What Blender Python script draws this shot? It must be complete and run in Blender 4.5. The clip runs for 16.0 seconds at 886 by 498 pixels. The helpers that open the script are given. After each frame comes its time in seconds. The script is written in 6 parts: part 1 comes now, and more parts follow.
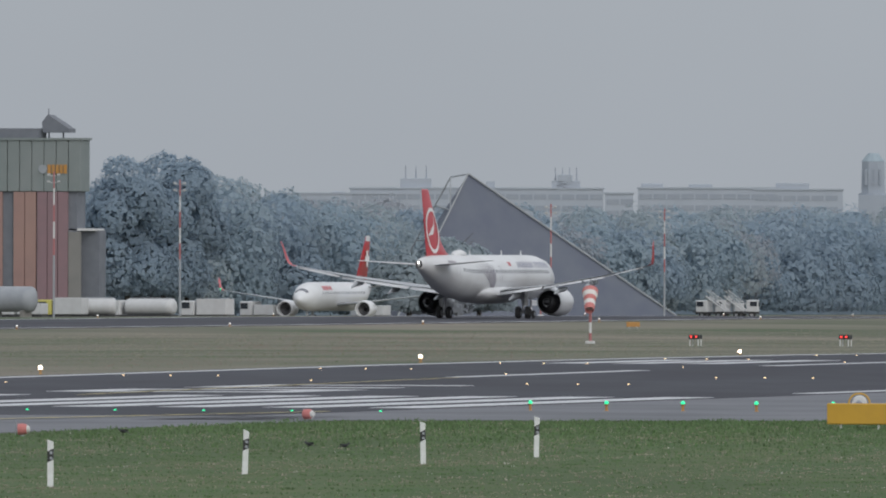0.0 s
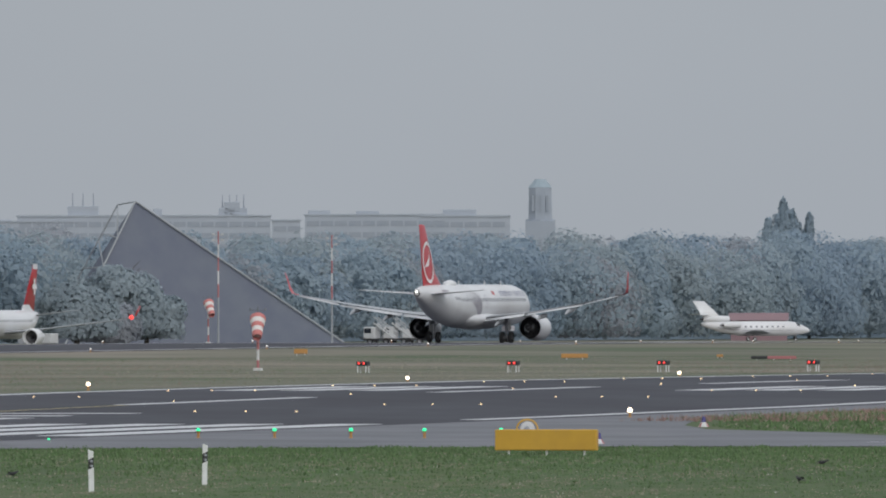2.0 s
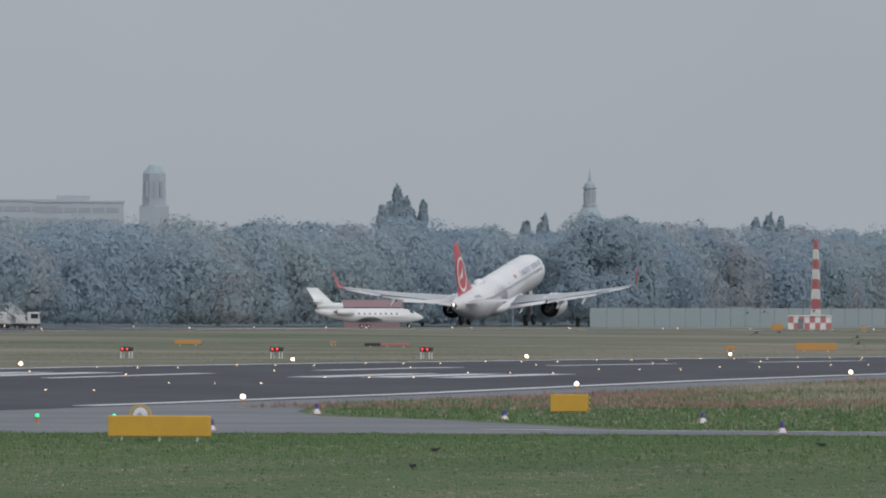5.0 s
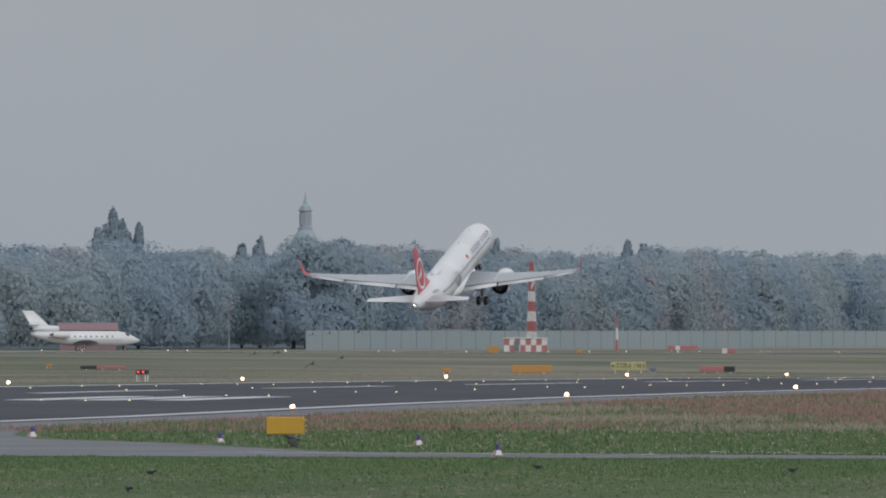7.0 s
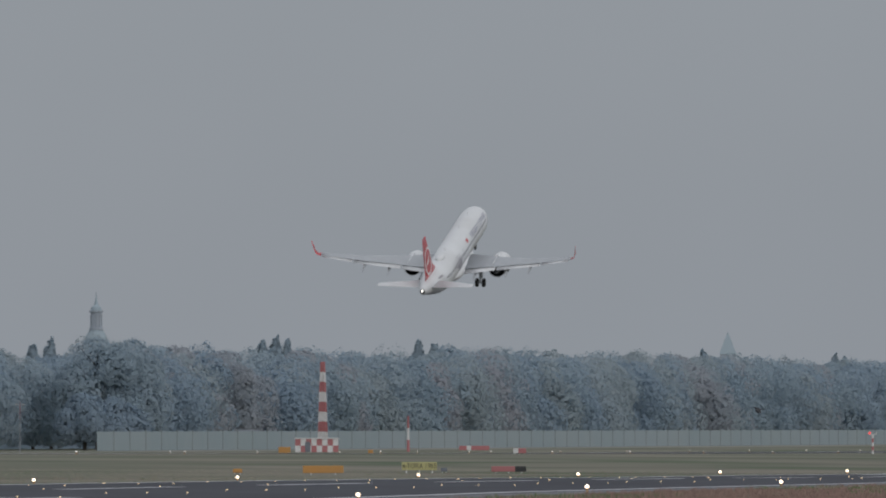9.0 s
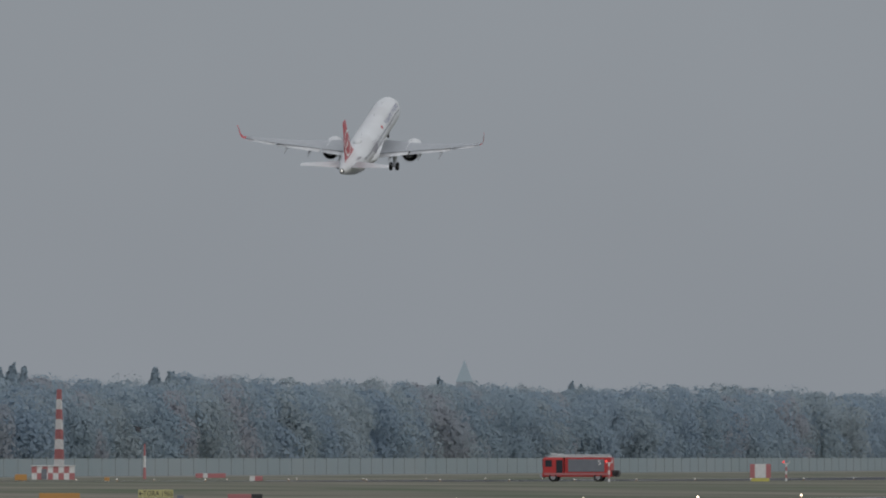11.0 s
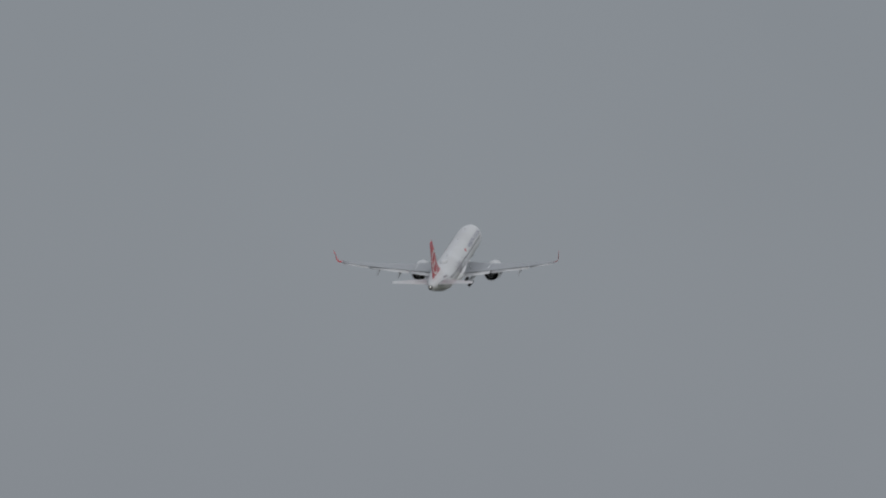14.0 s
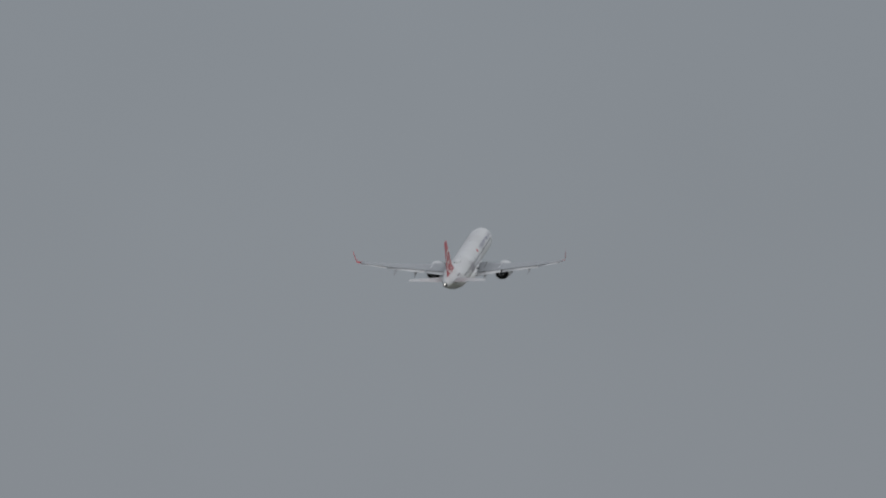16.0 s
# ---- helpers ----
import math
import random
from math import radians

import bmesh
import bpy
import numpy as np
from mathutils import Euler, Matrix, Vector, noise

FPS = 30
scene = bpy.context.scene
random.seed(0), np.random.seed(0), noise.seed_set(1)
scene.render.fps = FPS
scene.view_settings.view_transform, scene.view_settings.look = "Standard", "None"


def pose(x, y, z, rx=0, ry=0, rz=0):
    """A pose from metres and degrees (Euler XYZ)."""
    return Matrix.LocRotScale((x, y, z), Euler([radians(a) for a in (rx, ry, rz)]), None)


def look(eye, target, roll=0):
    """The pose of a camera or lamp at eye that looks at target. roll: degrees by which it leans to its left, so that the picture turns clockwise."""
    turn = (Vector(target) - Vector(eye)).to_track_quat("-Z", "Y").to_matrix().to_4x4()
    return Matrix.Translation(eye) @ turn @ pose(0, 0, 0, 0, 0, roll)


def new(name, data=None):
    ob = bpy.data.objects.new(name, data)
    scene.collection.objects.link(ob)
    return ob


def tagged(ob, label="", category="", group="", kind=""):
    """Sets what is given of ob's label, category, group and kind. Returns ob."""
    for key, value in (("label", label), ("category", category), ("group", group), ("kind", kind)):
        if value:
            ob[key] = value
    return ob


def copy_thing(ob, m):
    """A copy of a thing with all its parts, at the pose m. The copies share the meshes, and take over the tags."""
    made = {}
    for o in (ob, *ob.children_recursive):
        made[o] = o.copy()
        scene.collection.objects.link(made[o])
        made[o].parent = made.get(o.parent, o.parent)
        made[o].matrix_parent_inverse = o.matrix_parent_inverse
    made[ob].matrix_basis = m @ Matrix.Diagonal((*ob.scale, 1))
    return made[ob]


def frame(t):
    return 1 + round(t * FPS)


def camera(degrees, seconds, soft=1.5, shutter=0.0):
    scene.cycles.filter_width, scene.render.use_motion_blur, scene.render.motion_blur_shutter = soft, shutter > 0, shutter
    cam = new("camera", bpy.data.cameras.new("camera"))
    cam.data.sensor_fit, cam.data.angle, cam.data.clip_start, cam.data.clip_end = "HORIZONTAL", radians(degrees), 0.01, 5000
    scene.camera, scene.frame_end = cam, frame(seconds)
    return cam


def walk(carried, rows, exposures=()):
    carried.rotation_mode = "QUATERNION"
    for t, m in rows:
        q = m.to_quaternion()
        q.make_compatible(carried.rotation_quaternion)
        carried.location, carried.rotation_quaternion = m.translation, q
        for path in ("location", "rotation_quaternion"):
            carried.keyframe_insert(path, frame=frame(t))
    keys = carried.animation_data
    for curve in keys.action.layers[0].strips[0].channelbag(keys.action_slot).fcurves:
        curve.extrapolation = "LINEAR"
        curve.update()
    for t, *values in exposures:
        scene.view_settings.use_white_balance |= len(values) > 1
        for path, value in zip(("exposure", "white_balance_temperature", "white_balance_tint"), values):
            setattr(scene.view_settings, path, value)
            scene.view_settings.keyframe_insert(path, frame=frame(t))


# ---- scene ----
# ---- camera ----
CAMERA_HEIGHT = 4.7
CAMERA_ROWS = [  # seconds, turn to the right, tilt up, lean (degrees)
    (0.0, 0.0000, 0.0655, 0.120),
    (0.5, 0.4028, 0.0910, 0.119),
    (1.0, 0.7222, 0.1081, 0.025),
    (1.5, 1.0409, 0.1307, -0.033),
    (2.0, 1.2854, 0.1702, -0.112),
    (2.5, 1.5968, 0.1500, -0.130),
    (3.0, 1.8746, 0.1465, 0.021),
    (3.2, 1.9737, 0.1211, 0.012),
    (5.3, 2.9724, 0.1213, 0.147),
    (5.5, 3.1143, 0.1220, 0.154),
    (6.0, 3.3910, 0.1103, 0.214),
    (6.5, 3.6469, 0.1511, 0.030),
    (7.0, 3.8774, 0.2073, 0.066),
    (7.5, 4.0727, 0.3419, 0.057),
    (8.0, 4.2065, 0.4732, 0.074),
    (8.5, 4.3703, 0.5980, -0.056),
    (9.0, 4.6848, 0.5950, -0.088),
    (9.5, 5.0510, 0.5942, -0.241),
    (10.0, 5.3141, 0.6044, -0.219),
    (10.2, 5.4077, 0.5901, -0.160),
    (12.5, 6.0115, 1.2885, 0.000),
    (13.0, 6.0785, 1.5394, 0.000),
    (13.5, 6.1278, 1.7805, 0.000),
    (14.0, 6.1709, 1.9230, 0.000),
    (14.5, 6.2594, 2.0238, 0.000),
    (15.0, 6.3400, 2.0968, 0.000),
    (15.5, 6.4507, 2.2390, 0.000),
    (16.0, 6.6184, 2.4036, 0.000),
]
cam = camera(3.424, 16.0, soft=2.0)
walk(cam, [(t, pose(0, 0, CAMERA_HEIGHT, 90 + tilt, -lean, -turn)) for t, turn, tilt, lean in CAMERA_ROWS],
     exposures=[(0.0, 0.0), (5.5, -0.02), (7.0, -0.12), (8.0, -0.3), (9.0, -0.42), (10.0, -0.45), (12.5, -0.6), (16.0, -0.66)])

# ---- world and sun ----
SUN_HEIGHT, SUN_TURN = 24.0, 152.0
world = bpy.data.worlds.new("overcast_sky")
scene.world = world
world.use_nodes = True
wn, wl = world.node_tree.nodes, world.node_tree.links
wn.clear()
w_out = wn.new("ShaderNodeOutputWorld")
w_bg = wn.new("ShaderNodeBackground")
w_sky = wn.new("ShaderNodeTexSky")
w_sky.sky_type, w_sky.sun_disc = "NISHITA", False
w_sky.sun_elevation, w_sky.sun_rotation = radians(SUN_HEIGHT), radians(SUN_TURN)
w_co = wn.new("ShaderNodeTexCoord")
w_sep = wn.new("ShaderNodeSeparateXYZ")
w_ramp = wn.new("ShaderNodeValToRGB")
w_ramp.color_ramp.elements[0].position, w_ramp.color_ramp.elements[0].color = 0.0, (3.36, 3.68, 4.16, 1)
w_ramp.color_ramp.elements[1].position, w_ramp.color_ramp.elements[1].color = 1.0, (7.2, 7.5, 7.9, 1)
for stop, tone in ((0.06, (3.4, 3.72, 4.2, 1)), (0.16, (4.8, 5.12, 5.55, 1)), (0.35, (6.2, 6.5, 6.9, 1))):
    w_ramp.color_ramp.elements.new(stop).color = tone
w_mix = wn.new("ShaderNodeMixRGB")
w_mix.inputs[0].default_value = 0.94
w_bg.inputs["Strength"].default_value = 0.107
wl.new(w_co.outputs["Generated"], w_sep.inputs[0])
wl.new(w_sep.outputs["Z"], w_ramp.inputs[0])
wl.new(w_sky.outputs[0], w_mix.inputs[1])
wl.new(w_ramp.outputs[0], w_mix.inputs[2])
w_cloud = wn.new("ShaderNodeTexNoise")
w_cloud.inputs["Scale"].default_value, w_cloud.inputs["Detail"].default_value = 24.0, 3.0
w_tone = wn.new("ShaderNodeMapRange")
w_tone.inputs[3].default_value, w_tone.inputs[4].default_value = 0.93, 1.07
w_shade = wn.new("ShaderNodeVectorMath")
w_shade.operation = "SCALE"
wl.new(w_co.outputs["Generated"], w_cloud.inputs["Vector"])
wl.new(w_cloud.outputs[0], w_tone.inputs[0])
wl.new(w_mix.outputs[0], w_shade.inputs[0])
wl.new(w_tone.outputs[0], w_shade.inputs["Scale"])
wl.new(w_shade.outputs[0], w_bg.inputs[0])
wl.new(w_bg.outputs[0], w_out.inputs[0])
sun_data = bpy.data.lights.new("sun", "SUN")
sun_data.energy, sun_data.angle, sun_data.color = 1.1, radians(50), (1.0, 0.97, 0.93)
sun = new("sun", sun_data)
sun.matrix_world = look((0, 0, 100), (-100 * math.sin(radians(SUN_TURN)), -100 * math.cos(radians(SUN_TURN)), 100 - 100 * math.tan(radians(SUN_HEIGHT))))


# ---- materials ----
def material(name, base, rough=0.6, metal=0.0, second=None, scale=1.0, amount=0.5, third=None, scale2=0.1, bump=0.0, island=0.0, stretch=None, emit=0.0, coat=0.0):
    """A procedural surface: base colour, mottled with a second one at `scale` and a third at `scale2` (per metre)."""
    m = bpy.data.materials.new(name)
    m.use_nodes = True
    nt = m.node_tree
    b = nt.nodes["Principled BSDF"]
    b.inputs["Roughness"].default_value, b.inputs["Metallic"].default_value = rough, metal
    b.inputs["Base Color"].default_value = (*base, 1)
    if coat:
        b.inputs["Coat Weight"].default_value = coat
    if emit:
        b.inputs["Emission Color"].default_value, b.inputs["Emission Strength"].default_value = (*base, 1), emit
    if second is None and not island:
        return m
    co = nt.nodes.new("ShaderNodeTexCoord")
    src = co.outputs["Object"]
    if stretch:
        mp = nt.nodes.new("ShaderNodeMapping")
        mp.inputs["Rotation"].default_value[2] = radians(stretch[1])
        mp.inputs["Scale"].default_value = (1.0, stretch[0], 1.0)
        nt.links.new(src, mp.inputs[0])
        src = mp.outputs[0]

    def noise_mix(colour_in, colour, sc, lo, hi, am):
        n = nt.nodes.new("ShaderNodeTexNoise")
        n.inputs["Scale"].default_value, n.inputs["Detail"].default_value = sc, 5
        nt.links.new(src, n.inputs["Vector"])
        r = nt.nodes.new("ShaderNodeMapRange")
        r.inputs[1].default_value, r.inputs[2].default_value, r.inputs[4].default_value = lo, hi, am
        nt.links.new(n.outputs[0], r.inputs[0])
        x = nt.nodes.new("ShaderNodeMixRGB")
        nt.links.new(r.outputs[0], x.inputs[0])
        if isinstance(colour_in, tuple):
            x.inputs[1].default_value = (*colour_in, 1)
        else:
            nt.links.new(colour_in, x.inputs[1])
        x.inputs[2].default_value = (*colour, 1)
        return x.outputs[0], n

    out, n = noise_mix(base, second or base, scale, 0.35, 0.65, amount)
    if third:
        out, n2 = noise_mix(out, third, scale2, 0.42, 0.68, 0.8)
    if island:
        g = nt.nodes.new("ShaderNodeNewGeometry")
        r = nt.nodes.new("ShaderNodeMapRange")
        r.inputs[3].default_value, r.inputs[4].default_value = 1 - island, 1 + island
        nt.links.new(g.outputs["Random Per Island"], r.inputs[0])
        v = nt.nodes.new("ShaderNodeHueSaturation")
        nt.links.new(r.outputs[0], v.inputs["Value"])
        nt.links.new(out, v.inputs["Color"])
        out = v.outputs[0]
    nt.links.new(out, b.inputs["Base Color"])
    if bump:
        bn = nt.nodes.new("ShaderNodeBump")
        bn.inputs["Strength"].default_value, bn.inputs["Distance"].default_value = bump, 0.05
        nt.links.new(n.outputs[0], bn.inputs["Height"])
        nt.links.new(bn.outputs[0], b.inputs["Normal"])
    return m


GRASS = material("mown_grass", (0.081, 0.130, 0.055), 0.95, 0, (0.127, 0.144, 0.077), 0.35, 0.8, (0.069, 0.102, 0.047), 0.06, stretch=(0.3, 15))
WEED_GROUND = material("russet_weed_ground", (0.217, 0.155, 0.121), 0.95, 0, (0.151, 0.169, 0.076), 0.12, 0.9, (0.284, 0.211, 0.186), 0.05, stretch=(0.15, 15))
MEADOW = material("dry_meadow", (0.165, 0.158, 0.125), 0.95, 0, (0.085, 0.118, 0.068), 0.05, 1.0, (0.27, 0.235, 0.2), 0.022, stretch=(0.5, 15))
# the runway colour is tinted blue to take in some haze
ASPHALT = material("runway_asphalt", (0.058, 0.060, 0.075), 0.85, 0, (0.075, 0.078, 0.093), 0.3, 0.8, (0.046, 0.047, 0.059), 0.08, stretch=(0.2, 15))
OLD_ASPHALT = material("worn_asphalt", (0.177, 0.184, 0.206), 0.9, 0, (0.229, 0.231, 0.248), 0.5, 0.7, (0.140, 0.147, 0.163), 0.1)
CONCRETE = material("concrete", (0.24, 0.235, 0.225), 0.85, 0, (0.2, 0.2, 0.195), 0.4, 0.7, (0.27, 0.26, 0.24), 0.06)
LINE_WHITE = material("white_line_paint", (0.62, 0.63, 0.66), 0.6, 0, (0.42, 0.43, 0.45), 0.7, 0.6)
LINE_YELLOW = material("yellow_line_paint", (0.5, 0.42, 0.16), 0.6, 0, (0.36, 0.32, 0.18), 0.8, 0.6)
# distance haze is put into these leaf colours: paler and bluer than foliage
HAZED_LEAF = [material("hazed_leaves_green", (0.384, 0.468, 0.535), 1.0, 0, (0.356, 0.446, 0.520), 0.07, 0.8, (0.419, 0.487, 0.535), 0.03, island=0.04),
        material("hazed_leaves_dark", (0.359, 0.446, 0.527), 1.0, 0, (0.338, 0.425, 0.512), 0.07, 0.8, (0.384, 0.463, 0.535), 0.03, island=0.04),
        material("hazed_leaves_olive", (0.411, 0.475, 0.512), 1.0, 0, (0.384, 0.459, 0.512), 0.07, 0.8, (0.432, 0.483, 0.512), 0.03, island=0.04),
        material("hazed_leaves_rust", (0.426, 0.453, 0.498), 1.0, 0, (0.404, 0.453, 0.505), 0.07, 0.8, (0.447, 0.453, 0.490), 0.03, island=0.04)]
for leaf in HAZED_LEAF:
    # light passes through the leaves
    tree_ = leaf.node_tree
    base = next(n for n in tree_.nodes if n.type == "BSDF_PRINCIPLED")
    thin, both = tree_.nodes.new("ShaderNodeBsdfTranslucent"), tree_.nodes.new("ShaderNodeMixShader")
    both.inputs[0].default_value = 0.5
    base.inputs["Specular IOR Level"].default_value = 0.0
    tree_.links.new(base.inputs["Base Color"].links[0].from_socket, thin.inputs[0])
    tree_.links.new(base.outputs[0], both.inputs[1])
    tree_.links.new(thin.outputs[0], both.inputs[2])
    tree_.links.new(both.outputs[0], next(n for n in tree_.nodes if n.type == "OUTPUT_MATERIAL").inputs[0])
BARK = material("bark", (0.09, 0.08, 0.07), 0.9, 0, (0.06, 0.055, 0.05), 3.0, 0.8)
WHITE_PAINT = material("white_aircraft_paint", (0.74, 0.75, 0.77), 0.32, 0, (0.68, 0.69, 0.71), 0.5, 0.6, (0.62, 0.62, 0.63), 0.15, coat=0.3)
WING_GREY = material("wing_grey_paint", (0.42, 0.44, 0.47), 0.42, 0, (0.36, 0.38, 0.41), 0.8, 0.6)
RED_PAINT = material("red_paint", (0.55, 0.025, 0.04), 0.35, 0, (0.47, 0.02, 0.035), 0.7, 0.5, coat=0.3)
BLUE_PAINT = material("dark_blue_paint", (0.05, 0.06, 0.2), 0.4)
GREY_PAINT = material("grey_decor_paint", (0.27, 0.26, 0.3), 0.4, 0, (0.42, 0.4, 0.42), 1.0, 0.5)
DARK_METAL = material("dark_metal", (0.06, 0.06, 0.065), 0.45, 0.6, (0.1, 0.1, 0.1), 4.0, 0.5)
BARE_METAL = material("bare_metal", (0.5, 0.5, 0.52), 0.35, 0.9, (0.38, 0.38, 0.4), 3.0, 0.5)
RUBBER = material("tyre_rubber", (0.025, 0.025, 0.027), 0.8, 0, (0.04, 0.04, 0.04), 6.0, 0.5)
GLASS = material("dark_window_glass", (0.03, 0.035, 0.045), 0.08)
CABIN_GLASS = material("cabin_window_pane", (0.2, 0.21, 0.24), 0.2)
LIT_WARM = material("lit_warm_lamp", (1.0, 0.8, 0.6), 0.3, emit=5.0)
LIT_INSET = material("lit_inset_lamp", (1.0, 0.72, 0.4), 0.3, emit=1.8)
LIT_PALE = material("lit_pale_lamp", (0.9, 0.88, 0.85), 0.3, emit=0.75)
LIT_GREEN = material("lit_green_lamp", (0.03, 0.75, 0.33), 0.3, emit=1.0)
LIT_RED = material("lit_red_lamp", (1.0, 0.06, 0.05), 0.3, emit=1.5)
SIGN_YELLOW = material("sign_back_yellow", (0.62, 0.36, 0.045), 0.5, 0, (0.54, 0.31, 0.04), 1.5, 0.7, (0.5, 0.3, 0.06), 0.4)
PALE_YELLOW = material("pale_yellow_panel", (0.5, 0.47, 0.22), 0.6, 0, (0.42, 0.4, 0.2), 2.0, 0.6)
ORANGE = material("faded_orange_panel", (0.5, 0.25, 0.07), 0.6, 0, (0.42, 0.24, 0.09), 1.0, 0.8)
POST_WHITE = material("post_white_plastic", (0.76, 0.77, 0.78), 0.5, 0, (0.62, 0.62, 0.6), 6.0, 0.5)
BLACK = material("black_plastic", (0.03, 0.03, 0.033), 0.6)
WARN_RED = material("warning_red", (0.42, 0.16, 0.17), 0.6, 0, (0.38, 0.15, 0.15), 2.0, 0.6)
WARN_WHITE = material("warning_white", (0.68, 0.68, 0.68), 0.6, 0, (0.55, 0.55, 0.55), 2.0, 0.6)
FABRIC_RED = material("windsock_red", (0.56, 0.2, 0.19), 0.8, 0, (0.5, 0.2, 0.19), 5.0, 0.5)
FABRIC_WHITE = material("windsock_white", (0.72, 0.68, 0.66), 0.8, 0, (0.62, 0.58, 0.56), 5.0, 0.5)
TRUCK_RED = material("fire_engine_red", (0.5, 0.04, 0.04), 0.4, 0, (0.42, 0.04, 0.04), 1.0, 0.5, coat=0.3)
TRUCK_WHITE = material("vehicle_white", (0.56, 0.57, 0.58), 0.5, 0, (0.48, 0.48, 0.49), 1.0, 0.6)
TANK_GREY = material("tank_grey", (0.34, 0.36, 0.39), 0.5, 0, (0.28, 0.3, 0.33), 1.0, 0.6)
SAFETY_YELLOW = material("safety_yellow", (0.55, 0.5, 0.12), 0.5, 0, (0.45, 0.42, 0.14), 2.0, 0.5)
BLUE_LENS = material("blue_lamp_lens", (0.07, 0.06, 0.22), 0.2)
CLADDING = material("grey_green_cladding", (0.220, 0.253, 0.253), 0.6, 0, (0.187, 0.220, 0.220), 0.5, 0.7, (0.253, 0.275, 0.275), 0.1)
# the hangar's brick and slate colours are greyed and lightened for haze
BRICK_ORANGE = material("orange_brown_panel", (0.345, 0.218, 0.196), 0.8, 0, (0.299, 0.201, 0.184), 0.6, 0.7, (0.368, 0.241, 0.207), 0.12)
BRICK_RED = material("red_brown_panel", (0.276, 0.178, 0.196), 0.8, 0, (0.241, 0.167, 0.184), 0.6, 0.7)
SLATE = material("slate_grey_door", (0.154, 0.168, 0.196), 0.7, 0, (0.196, 0.210, 0.238), 0.8, 0.6)
# haze is mixed into the far wall, window, stone and copper colours
OFFICE_WALL = material("hazed_office_wall", (0.4, 0.44, 0.5), 0.85, 0, (0.36, 0.4, 0.46), 0.15, 0.7)
OFFICE_GLASS = material("hazed_window_band", (0.29, 0.33, 0.39), 0.6, 0, (0.33, 0.36, 0.41), 0.4, 0.7)
TOWER_STONE = material("hazed_tower_stone", (0.36, 0.4, 0.46), 0.9, 0, (0.33, 0.37, 0.43), 0.25, 0.7)
COPPER = material("hazed_copper", (0.32, 0.39, 0.44), 0.7, 0, (0.29, 0.36, 0.41), 0.3, 0.6)
# the hall's skin colour is lightened and blued for haze
NETTING = material("hazed_hall_skin", (0.137, 0.153, 0.202), 0.95, 0, (0.163, 0.182, 0.221), 0.3, 0.8)
BEAM = material("pale_steel_beam", (0.36, 0.38, 0.4), 0.6, 0, (0.28, 0.3, 0.32), 0.8, 0.6)
FENCE_GREEN = material("grey_green_screen", (0.299, 0.356, 0.385), 0.9, 0, (0.279, 0.341, 0.370), 0.3, 0.7, (0.310, 0.361, 0.380), 0.03)
FEATHER = material("black_feathers", (0.025, 0.025, 0.03), 0.6)
for paving in (ASPHALT, OLD_ASPHALT, GRASS, MEADOW, WEED_GROUND):
    paving.node_tree.nodes["Principled BSDF"].inputs["Specular IOR Level"].default_value = 0.2
WEED = [material("weed_green", (0.129, 0.190, 0.089), 0.9, 0, None, island=0.3), material("weed_straw", (0.309, 0.281, 0.223), 0.9, 0, None, island=0.3),
        material("weed_russet", (0.290, 0.196, 0.170), 0.9, 0, None, island=0.3), material("grass_bright", (0.106, 0.179, 0.073), 0.9, 0, None, island=0.35), material("clover_white", (0.5, 0.5, 0.46), 0.9)]


# ---- the lie of the land ----
SIN, COS = math.sin(radians(15)), math.cos(radians(15))
NEAR_U, NEAR_Z = [-400, 350, 450, 526, 570, 600, 626, 660, 704, 764, 824, 884, 944, 1004, 1064, 1124, 1400, 2600, 6000], \
    [0.0, 0.05, 0.08, 0.13, 0.17, 0.25, 0.32, 0.36, 0.36, 0.26, 0.14, -0.02, -0.2, -0.46, -0.61, -0.84, -1.4, -3.6, -9]
FAR_U, FAR_Z = [-400, 1190, 1337, 1433, 1534, 2032, 2600, 6000], [-0.2, -0.25, -0.2, -0.33, -0.63, -2.4, -4.0, -10]
KNOTS = sorted(set(NEAR_U + FAR_U + [1900, 2350]))


def rise(u):
    """How far the land beyond the far runway is lifted along u, to fit the camera's view."""
    return float(np.interp(u, [1900, 2350], [0.0, 0.95]))


def height(u, v):
    """The ground's height: u metres along the runways, v across them."""
    a, b = float(np.interp(u, NEAR_U, NEAR_Z)), float(np.interp(u, FAR_U, FAR_Z))
    s = min(1, max(0, (v - 175) / 155))
    return a + (b - a) * s - (0.9 - rise(u)) * min(1, max(0, (v - 400) / 80))


def spot(u, v, up=0.0):
    return Vector((u * SIN - v * COS, u * COS + v * SIN, height(u, v) + up))


def at(u, v, up=0.0, turn=0.0):
    """A pose on the ground that faces along the runway, turned to the left by degrees."""
    p = spot(u, v, up)
    return pose(p.x, p.y, p.z, 0, 0, turn - 15)


def mesh_object(name, bm, mats, parent=None, smooth=False):
    me = bpy.data.meshes.new(name)
    bm.normal_update()
    bm.to_mesh(me)
    bm.free()
    for m in (mats if isinstance(mats, (list, tuple)) else [mats]):
        me.materials.append(m)
    if smooth:
        me.polygons.foreach_set("use_smooth", [True] * len(me.polygons))
    ob = new(name, me)
    if parent is not None:
        ob.parent = parent
    return ob


def part(name, bm, mat, parent, label="", smooth=False):
    ob = mesh_object(name, bm, mat, parent, smooth)
    if label:
        ob["label"] = label
    return ob


def raw_object(name, verts, faces, mats, index=None, parent=None):
    me = bpy.data.meshes.new(name)
    me.from_pydata(verts, [], faces)
    for m in mats:
        me.materials.append(m)
    if index is not None:
        me.polygons.foreach_set("material_index", index)
    ob = new(name, me)
    if parent is not None:
        ob.parent = parent
    return ob


